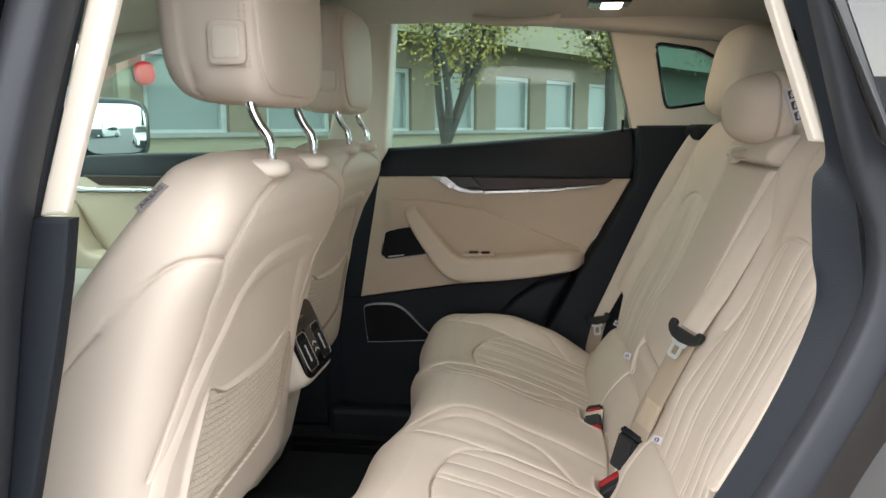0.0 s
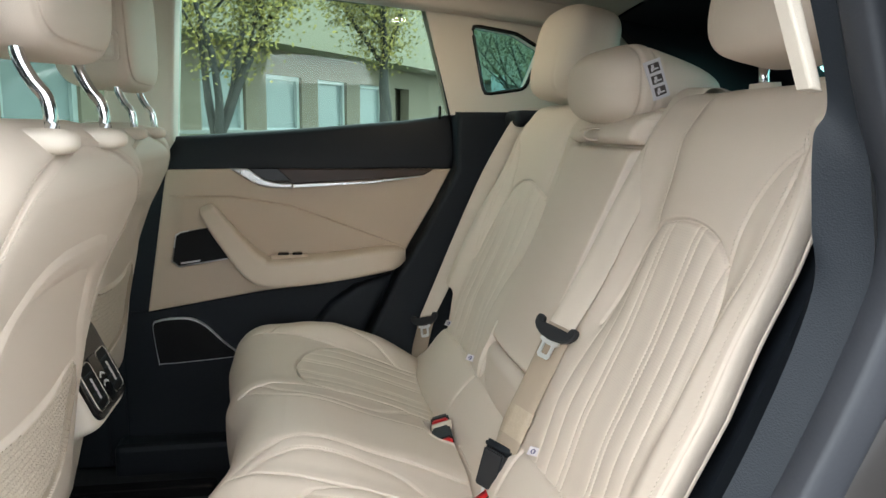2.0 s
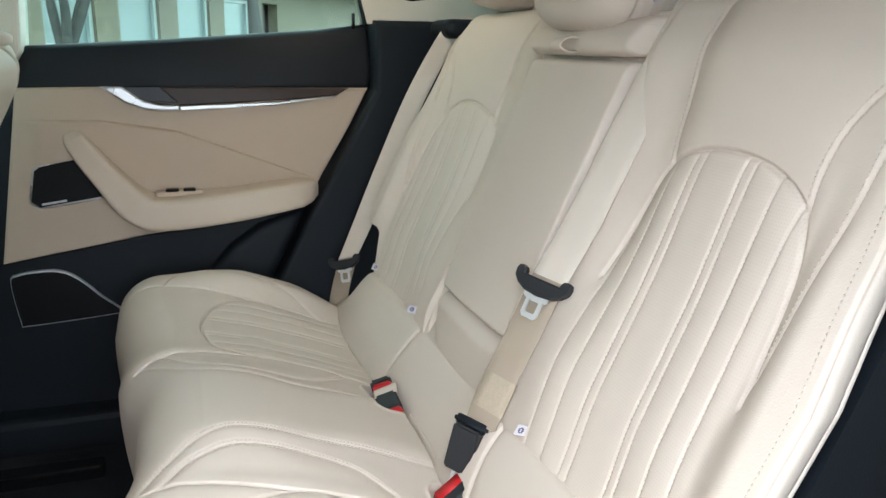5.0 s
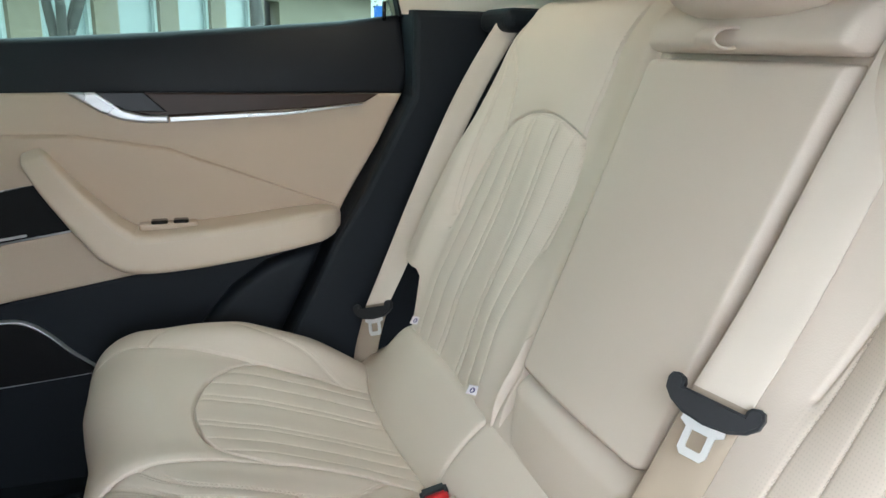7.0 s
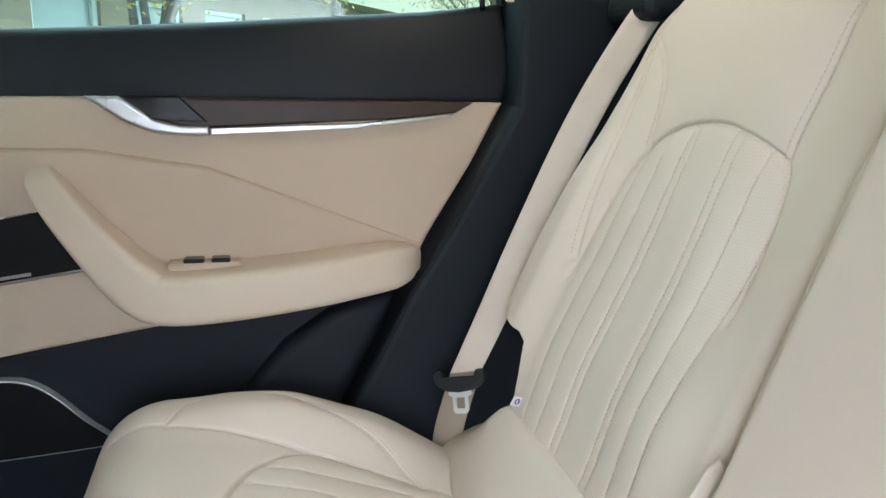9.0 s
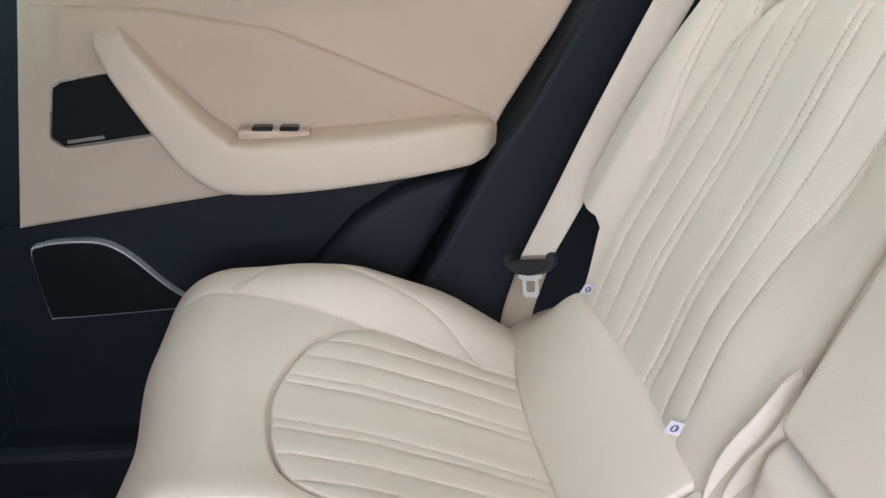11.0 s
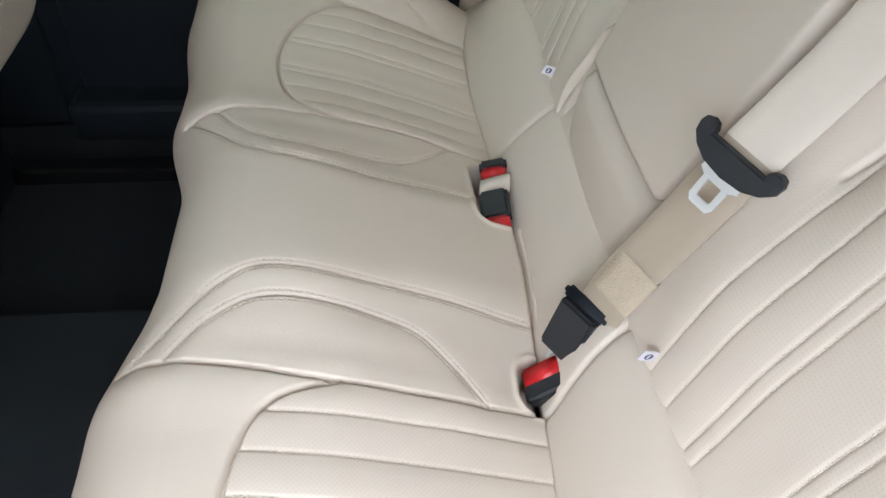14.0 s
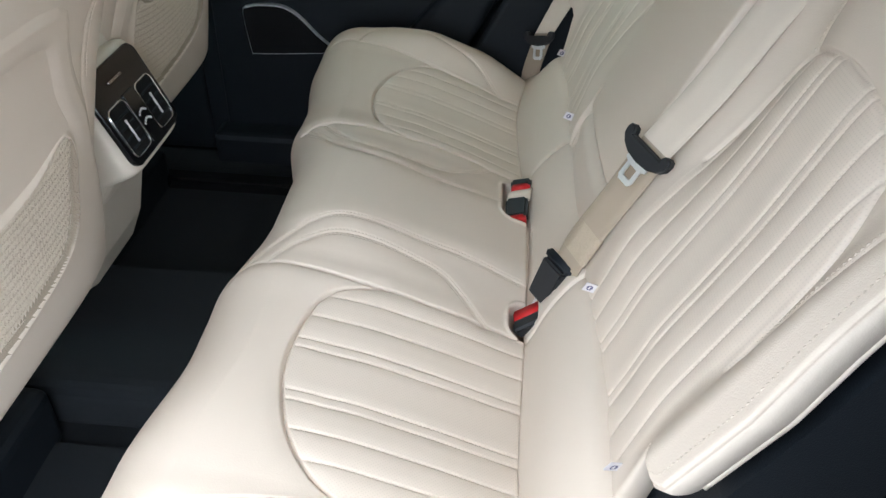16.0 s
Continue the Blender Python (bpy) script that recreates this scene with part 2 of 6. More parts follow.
def pillow(name, centre, half, mat, parent=None, label="", e=(0.5, 0.5), shape=None, m=40, n=64, turn=None, mats=None, pick=None):
    """A soft closed body: a superellipsoid of half sizes, bent by shape(p), an array of points in -1..1."""
    th = np.linspace(-math.pi / 2, math.pi / 2, m)
    ph = np.linspace(0, 2 * math.pi, n, endpoint=False)
    T, F = np.meshgrid(th, ph, indexing="ij")
    pw = lambda a, k: np.sign(a) * np.abs(a) ** k
    p = np.stack([pw(np.cos(T), e[0]) * pw(np.cos(F), e[1]), pw(np.cos(T), e[0]) * pw(np.sin(F), e[1]), pw(np.sin(T), e[0])], -1)
    q = p * np.array(half)
    if shape:
        q = shape(p, q)
    if turn is not None:
        q = q @ np.array(turn.to_3x3()).T
    q = q + np.array(centre)
    return sheet(name, q[..., 0], q[..., 1], q[..., 2], mat, parent, label, wrap=True, mats=mats, pick=None if pick is None else pick(p))


def stitches(parent, runs, every=0.0050, length=0.0034, half=0.0005, name="stitching", mat=None):
    """Rows of short raised threads. runs: (points, normals) arrays along each row."""
    verts, faces = [], []
    for pts, nor in runs:
        seg = np.linalg.norm(np.diff(pts, axis=0), axis=1)
        run = np.concatenate([[0], np.cumsum(seg)])
        ss = np.arange(every / 2, run[-1], every)
        on = lambda q, arr: np.stack([np.interp(q, run, arr[:, k]) for k in range(3)], -1)
        c, a, b, nn = on(ss, pts), on(ss - length / 2, pts), on(ss + length / 2, pts), on(ss, nor)
        nn = nn / (np.linalg.norm(nn, axis=1)[:, None] + 1e-9)
        w = np.cross(nn, b - a)
        w = w / (np.linalg.norm(w, axis=1)[:, None] + 1e-9) * half
        block = np.stack([a + w, a - w, b - w, b + w, c + w * 0.7 + nn * 0.0009, c - w * 0.7 + nn * 0.0009], 1)
        for i in range(len(verts), len(verts) + 6 * len(ss), 6):
            faces += [(i, i + 1, i + 5, i + 4), (i + 4, i + 5, i + 2, i + 3), (i, i + 4, i + 3), (i + 1, i + 2, i + 5)]
        verts += block.reshape(-1, 3).tolist()
    return tagged(raw(name, verts, faces, mat or THREAD, parent, "raised beige stitching", smooth=False), kind="stuff")


def rows_on(surface, line, offsets=(-0.003, 0.003)):
    """Stitch rows beside a seam: surface(u, v) gives points; line is a polyline in (u, v)."""
    out = []
    d = np.gradient(line, axis=0)
    d /= np.linalg.norm(d, axis=1)[:, None] + 1e-9
    perp = np.stack([-d[:, 1], d[:, 0]], -1)
    for o in offsets:
        q = line + perp * o
        p = surface(q[:, 0], q[:, 1])
        h = 0.002
        pu = surface(q[:, 0] + h, q[:, 1]) - p
        pv = surface(q[:, 0], q[:, 1] + h) - p
        nn = np.cross(pu, pv)
        nn /= np.linalg.norm(nn, axis=1)[:, None] + 1e-9
        out.append((p, nn))
    return out

# ---- rear seat ----
rear_seat = thing("rear_bench_seat", (-0.15, 0, 0.42), "beige leather rear bench seat with pleated perforated inserts", "car seat")

CREASE = spline([(0.0, 0.0), (-0.004, 0.19), (-0.012, 0.40), (-0.008, 0.49), (0.012, 0.58), (0.03, 0.66)], 10)
SEAM_IN = spline([(-0.372, 0.178), (-0.352, 0.180), (-0.27, 0.186), (-0.19, 0.19), (-0.10, 0.192), (0.0, 0.19)], 10)
SEAM_OUT = spline([(-0.41, 0.540), (-0.36, 0.533), (-0.294, 0.518), (-0.217, 0.502), (-0.123, 0.490), (-0.01, 0.482)], 10)
TWIN_A = spline([(-0.365, 0.178), (-0.325, 0.134), (-0.295, 0.102), (-0.258, 0.084), (-0.185, 0.080), (-0.10, 0.083), (0.0, 0.095)], 12)
TWIN_B = spline([(-0.333, 0.180), (-0.300, 0.140), (-0.26, 0.117), (-0.20, 0.113), (-0.131, 0.123), (-0.096, 0.150), (-0.062, 0.190)], 12)
TWIN_C = spline([(-0.335, 0.530), (-0.305, 0.580), (-0.24, 0.592), (-0.165, 0.565), (-0.10, 0.535), (-0.050, 0.484)], 12)
ARC = spline([(-0.19, 0.19), (-0.242, 0.213), (-0.266, 0.255), (-0.275, 0.335), (-0.256, 0.415), (-0.222, 0.468), (-0.185, 0.495)], 12)
INSERT = np.concatenate([ARC, [(-0.12, 0.489), (-0.005, 0.482), (-0.002, 0.19), (-0.10, 0.192)]])
PLEATS = (-0.117, -0.082, -0.045, -0.031, 0.031, 0.045, 0.082, 0.117)


def cushion_front(s):
    return -0.368 - 0.034 * step(0.06, 0.22, s) - 0.020 * step(0.30, 0.47, s) + 0.10 * step(0.585, 0.685, s)


FRONT_R = 0.085


def slot(x, y, cx, cy, hx, hy, r=0.016):
    """Depth of a buckle slot with a soft lip."""
    qx, qy = np.abs(x - cx) - hx + r, np.abs(y - cy) - hy + r
    d = np.hypot(np.maximum(qx, 0), np.maximum(qy, 0)) + np.minimum(np.maximum(qx, qy), 0) - r
    return -0.040 * step(0.002, -0.004, d) + 0.0025 * np.exp(-((d - 0.004) / 0.003) ** 2)


FORM_X = np.linspace(-0.60, 0.20, 400)
FORM_Z = np.interp(FORM_X, (-0.60, -0.45, -0.36, -0.27, -0.19, -0.10, -0.03, 0.0, 0.03, 0.2), (0.810, 0.808, 0.806, 0.797, 0.778, 0.745, 0.716, 0.705, 0.690, 0.60))
FORM_Z = np.convolve(np.pad(FORM_Z, 12, "edge"), np.hanning(27)[1:-1] / np.hanning(27).sum(), "valid")


def cushion_form(x, s):
    """The cushion's padding without its seams."""
    base = np.interp(x, FORM_X, FORM_Z)
    z = base + 0.02 * (1 - step(0.05, 0.17, s)) * step(-0.3, -0.05, x)
    z = z + 0.030 * step(0.485, 0.56, s) * step(0.06, -0.10, x) * (1 - 0.85 * step(-0.18, -0.36, x))
    z = z + 0.020 * np.exp(-((x + 0.25) / 0.075) ** 2) * (1 - step(0.08, 0.17, s))
    z = z + 0.005 * step(0.10, 0.15, s) * step(0.25, 0.19, s) * step(0.0, -0.1, x)
    z = z - 0.010 * np.exp(-((s - 0.338) / 0.10) ** 2) * step(-0.36, -0.22, x)
    return z - 0.10 * np.maximum(0, s - 0.575) ** 2 / 0.0110


def cushion_z(x, y):
    """Height of the cushion's top, rounded over at the front."""
    s = np.abs(y)
    xe = cushion_front(s) + FRONT_R
    over = np.clip(xe - x, 0, FRONT_R * 0.995)
    z = cushion_form(np.maximum(x, xe), s) - FRONT_R + np.sqrt(FRONT_R ** 2 - over ** 2)
    z = z + slot(x, y, -0.014, 0.107, 0.026, 0.060) + slot(x, y, -0.002, -0.160, 0.025, 0.029, 0.02)
    d_in, d_out = away(x, s, SEAM_IN), away(x, s, SEAM_OUT)
    z = z + groove(d_in, 0.008, 0.0017) + groove(d_out, 0.009, 0.0017) + groove(d_in, 0.0013, 0.010) + groove(d_out, 0.0018, 0.012)
    z = z + groove(away(x, s, CREASE), 0.012, 0.0026)
    for line in (TWIN_A, TWIN_B, TWIN_C):
        d = away(x, s, line)
        z = z + groove(d, 0.0042, 0.0014) + groove(np.abs(d) - 0.0042, 0.0011, 0.0012) + groove(d, 0.0012, 0.012)
    ins = within(x, s, INSERT)
    d_arc = away(x, s, ARC)
    z = z + groove(d_arc, 0.008, 0.0017) + groove(d_arc, 0.0022, 0.013)
    flow = 1 + 0.10 * (x + 0.15)
    for k in PLEATS:
        d = np.abs(s - 0.338 - k * flow)
        z = z + np.where(ins, groove(d, 0.0016, 0.0015) + groove(d, 0.0011, 0.008), 0)
    return z


def build_cushion():
    ny = 1101
    ys = np.linspace(-0.68, 0.68, ny)
    nx, na, nf = 360, 50, 12
    X, Y, Z = (np.zeros((nx + na + nf, ny)) for _ in range(3))
    xf = cushion_front(np.abs(ys))
    r = FRONT_R
    t = np.linspace(0, 1, nx)[:, None]
    X[:nx] = 0.035 + t * (xf + r - 0.035)[None]
    Y[:] = ys[None]
    a = np.linspace(0, math.radians(80), na + 1)[1:, None]
    X[nx:nx + na] = (xf + r)[None] - r * np.sin(a)
    Z[:nx + na] = cushion_z(X[:nx + na], Y[:nx + na])
    ze, xl = Z[nx + na - 1], X[nx + na - 1]
    d = np.linspace(0, 1, nf + 1)[1:, None]
    X[nx + na:] = xl[None] - 0.006 * np.sin(d * math.pi) + 0.05 * d ** 1.5
    Z[nx + na:] = ze[None] - d * (ze - 0.44)[None]
    s = np.abs(Y)
    pick = within(X, s, INSERT)
    pick[nx:] = False
    sheet("cushion", X, Y, Z, LEATHER, rear_seat, "beige leather seat cushion", mats=[LEATHER, HOLES_FLAT], pick=pick)
    top = lambda u, v: np.stack([u, v, cushion_z(u, v) + 0.0004], -1)
    runs = []
    for side in (-1, 1):
        for line in (TWIN_A, TWIN_B, TWIN_C):
            runs += rows_on(top, line[2:] * (1, side), (-0.0042, 0.0042))
        for k in PLEATS:
            s = 0.338 + k
            xs = np.linspace(-0.275 + 0.9 * abs(k) ** 1.5, -0.02, 60)
            runs += rows_on(top, np.stack([xs, side * (0.338 + k * (1 + 0.10 * (xs + 0.15)))], -1), (0.0,))
    stitches(rear_seat, runs)


build_cushion()


def build_roll():
    """The padded roll at the foot of the backrest."""
    ny, na = 800, 50
    ys = np.linspace(-0.60, 0.60, ny)
    prof = spline([(0.012, 0.676), (-0.002, 0.694), (-0.0035, 0.702), (0.004, 0.718), (0.022, 0.758), (0.050, 0.797), (0.070, 0.808), (0.095, 0.800), (0.115, 0.75)], 9)
    px, pz = prof[:, 0][:, None], prof[:, 1][:, None]
    s = np.abs(ys)[None]
    S = np.broadcast_to(s, (len(prof), ny))
    shrink = step(0.60, 0.49, S)
    X = np.interp(S, CREASE[:, 1], CREASE[:, 0]) + px - 0.02 * (1 - shrink)
    Z = 0.70 + (pz - 0.70) * (0.35 + 0.65 * shrink)
    line = spline([(0.0, 0.190), (0.03, 0.190), (0.07, 0.184), (0.13, 0.172), (0.20, 0.164)], 10)
    run = np.concatenate([[0], np.cumsum(np.hypot(np.diff(prof[:, 0]), np.diff(prof[:, 1])))])[:, None]
    d = away(np.broadcast_to(run, S.shape), S, line)
    Z = Z + groove(d, 0.005, 0.0026) + groove(d, 0.0018, 0.012)
    X = X - groove(d, 0.003, 0.003)
    sheet("backrest_roll", X, np.broadcast_to(ys[None], X.shape), Z, LEATHER, rear_seat, flip=True)


build_roll()

# outer backrests: profile of the leather face, x by height
BACK_Z = (0.70, 0.76, 0.82, 0.90, 1.00, 1.13, 1.20, 1.25, 1.285)
BACK_X = (0.045, 0.050, 0.060, 0.084, 0.130, 0.190, 0.212, 0.224, 0.250)
PROFILE_Z = np.linspace(0.60, 1.385, 400)
PROFILE_X = np.interp(PROFILE_Z, BACK_Z + (1.385,), BACK_X + (0.322,))
PROFILE_X = np.convolve(np.pad(PROFILE_X, 15, "edge"), np.hanning(33)[1:-1] / np.hanning(33).sum(), "valid")
B_ARC = spline([(0.215, 1.00), (0.228, 1.08), (0.243, 1.125), (0.29, 1.148), (0.35, 1.154), (0.41, 1.143), (0.452, 1.115), (0.474, 1.06), (0.483, 0.97)], 10)
B_INSERT = np.concatenate([B_ARC, [(0.487, 0.85), (0.487, 0.70), (0.200, 0.70), (0.205, 0.85)]])
B_SEAM_IN = spline([(0.245, 1.125), (0.240, 1.165), (0.234, 1.21), (0.229, 1.25), (0.226, 1.29)], 10)
B_SEAM_OUT = spline([(0.503, 1.270), (0.512, 1.235), (0.507, 1.19), (0.505, 1.157), (0.503, 1.118), (0.498, 1.075), (0.493, 1.03), (0.486, 0.99)], 10)
B_SEAM_TOP = spline([(0.452, 1.116), (0.453, 1.155), (0.461, 1.187), (0.482, 1.218), (0.511, 1.243)], 10)
B_EDGE_Z = (0.68, 0.80, 0.889, 0.899, 0.905, 0.915, 1.00, 1.10, 1.20, 1.25, 1.285, 1.31)
B_EDGE_S = (0.488, 0.492, 0.498, 0.508, 0.548, 0.559, 0.564, 0.554, 0.538, 0.524, 0.505, 0.47)


def back_x(s, z):
    """Front face of an outer backrest, by distance from the middle and height."""
    x = np.interp(z, PROFILE_Z, PROFILE_X)
    x = x - 0.022 * step(0.470, 0.524, s) * step(1.25, 1.05, z) * step(0.80, 0.90, z)
    x = x + 0.004 * np.exp(-((s - 0.165) / 0.030) ** 2) * step(0.79, 0.86, z) + 0.018 * np.exp(-((s - 0.222) / 0.040) ** 2) * step(0.90, 1.06, z)
    x = x + 0.010 * np.exp(-((s - 0.337) / 0.09) ** 2) * step(1.15, 1.0, z) * step(0.75, 0.85, z)
    ins = within(s, z, B_INSERT)
    d = away(s, z, B_ARC)
    x = x - groove(d, 0.0045, 0.0022) - groove(d, 0.0035, 0.014)
    for line in (B_SEAM_IN, B_SEAM_OUT, B_SEAM_TOP):
        d = away(s, z, line)
        x = x - groove(d, 0.0032, 0.0022) - groove(d, 0.0016, 0.010)
    flow = 1 + 0.30 * np.clip(1.02 - z, -0.2, 0.25)
    for k in PLEATS:
        d = np.abs(s - 0.337 - k * flow * 0.95)
        x = x - np.where(ins, groove(d, 0.0016, 0.0015) + groove(d, 0.0011, 0.008), 0)
    return x


def build_back(side):
    name = "backrest"
    nz, ns = 360, 330
    zz = np.linspace(0.71, 1.285, nz)
    edge = np.interp(zz, B_EDGE_Z, B_EDGE_S)
    inner = np.interp(zz, (0.71, 0.88, 0.95, 1.285), (0.125, 0.130, 0.139, 0.145))
    t = np.linspace(0, 1, ns)[None]
    S = np.where(t < 0.86, inner[:, None] + t / 0.86 * (0.482 - inner)[:, None], 0.482 + (t - 0.86) / 0.14 * (edge - 0.482)[:, None])
    Zg = np.broadcast_to(zz[:, None], S.shape).copy()
    Xg = back_x(S, Zg)
    re = np.clip((edge[:, None] - S) / 0.007, 0, 1)
    ri = np.clip((S - inner[:, None]) / 0.020, 0, 1)
    Xg = Xg + 0.007 * (1 - np.sqrt(1 - (1 - re) ** 2)) + 0.020 * (1 - np.sqrt(1 - (1 - ri) ** 2))
    Xg = Xg - groove(edge[:, None] - S - 0.0055, 0.0032, 0.0013) * step(0.885, 0.90, Zg)
    pick = within(S, Zg, B_INSERT)
    # side faces, top and back
    nb = 6
    Xa, Sa, Za = [Xg], [S], [Zg]
    depth = np.linspace(0, 1, nb + 1)[1:]
    out_x = Xg[:, -1:] + 0.022 * depth[None]
    out_s = S[:, -1:] + 0.002 * np.sin(depth[None] * math.pi) - 0.007 * depth[None]
    in_x = (Xg[:, :1] + 0.06 * depth[None])[:, ::-1]
    in_s = (S[:, :1] + 0 * depth[None])[:, ::-1]
    X2 = np.concatenate([in_x, Xg, out_x], 1)
    S2 = np.concatenate([in_s, S, out_s], 1)
    Z2 = np.concatenate([np.repeat(Zg[:, :1], nb, 1), Zg, np.repeat(Zg[:, :1], nb, 1)], 1)
    P2 = np.concatenate([np.zeros((nz, nb), bool), pick, np.zeros((nz, nb), bool)], 1)
    # rolled top edge
    nt = 16
    a = np.linspace(0, 1, nt + 1)[1:, None]
    lean = math.radians(58)
    ang = lean - a * math.radians(95)
    X3 = X2[-1:] + 0.050 * (math.sin(lean) - np.sin(ang))
    Z3 = Z2[-1:] + 0.050 * (np.cos(ang) - math.cos(lean))
    S3 = np.repeat(S2[-1:], nt, 0)
    X2, S2, Z2 = np.concatenate([X2, X3]), np.concatenate([S2, S3]), np.concatenate([Z2, Z3])
    P2 = np.concatenate([P2, np.zeros((nt, P2.shape[1]), bool)])
    ob = sheet(name, X2, side * S2, Z2, LEATHER, rear_seat, "beige leather outer backrest with pleated insert", mats=[LEATHER, HOLES_UPRIGHT], pick=P2, flip=side < 0)
    front = lambda u, v: np.stack([back_x(np.abs(u), v) - 0.0006, u, v], -1)
    runs = []
    for line in (B_SEAM_IN, B_SEAM_OUT, B_SEAM_TOP):
        runs += rows_on(front, line[1:-1] * (side, 1), (-0.004, 0.004) if side > 0 else (0.004, -0.004))
    for k in PLEATS:
        top_z = 1.145 - 1.2 * abs(k) ** 1.5
        zs = np.linspace(0.72, top_z, 76)
        ss = 0.337 + k * 0.95 * (1 + 0.30 * np.clip(1.02 - zs, -0.2, 0.25))
        runs += rows_on(front, np.stack([side * ss, zs], -1), (0.0,))
    ez = np.linspace(0.905, 1.26, 90)
    es = np.interp(ez, B_EDGE_Z, B_EDGE_S) - 0.0165
    runs += rows_on(front, np.stack([side * es, ez], -1), (0.0,))
    for pts, nor in runs:
        nor *= np.sign(-nor[:, :1])
    stitches(ob, runs)
    # piping along the rear edge of the side gusset
    rim = np.stack([out_x[:, -1], side * out_s[:, -1], zz], -1)[(zz > 0.918) & (zz < 1.27)][::4]
    tube("piping", rim, 0.0026, LEATHER, ob, "beige leather piping", 8)
    # dark shell behind the leather
    shell = [(x + 0.034, z) for x, z in zip(BACK_X, BACK_Z)]
    prism("back_shell", shell + [(0.36, 1.28), (0.30, 1.10), (0.20, 0.85), (0.15, 0.70)], side * 0.20, side * 0.549, BLACK, ob, "black plastic seat shell", bevel=0)
    # seat-anchor tags, half tucked under the backrest
    for s, z in ((0.216, 0.823), (0.468, 0.826)):
        tx = np.interp(z, BACK_Z, BACK_X) - 0.001
        across, along = Vector((-0.90, -0.10 if s < 0.3 else -0.30, 0.36)).normalized(), Vector((-0.34, 0.10, -0.93))
        out = across.cross(along).normalized()
        M = Matrix((across, out.cross(across), out)).transposed().to_4x4()
        M.translation = (tx, side * s, z)
        bm = bmesh.new()
        bmesh.ops.create_cube(bm, size=1, matrix=M @ Matrix.Diagonal((0.022, 0.013, 0.0012, 1)))
        tag = part("anchor_tag", bm, CLOTH_TAG, ob, "white cloth anchor tag with a dark round print", smooth=False)
        bm = bmesh.new()
        for sg in (-1, 1):
            bmesh.ops.create_circle(bm, cap_ends=True, radius=0.0040, segments=20, matrix=M @ Matrix.Translation((0.004, 0, sg * 0.0010)))
        seal = part("print", bm, TAG_PRINT, tag)
        bm = bmesh.new()
        for sg in (-1, 1):
            bmesh.ops.create_cube(bm, size=1, matrix=M @ Matrix.Translation((0.0045, 0, sg * 0.0012)) @ Matrix.Diagonal((0.0018, 0.0045, 0.0003, 1)))
        part("print_mark", bm, CLOTH_TAG, tag, smooth=False)
    return ob


back_near = build_back(-1)
back_far = build_back(1)


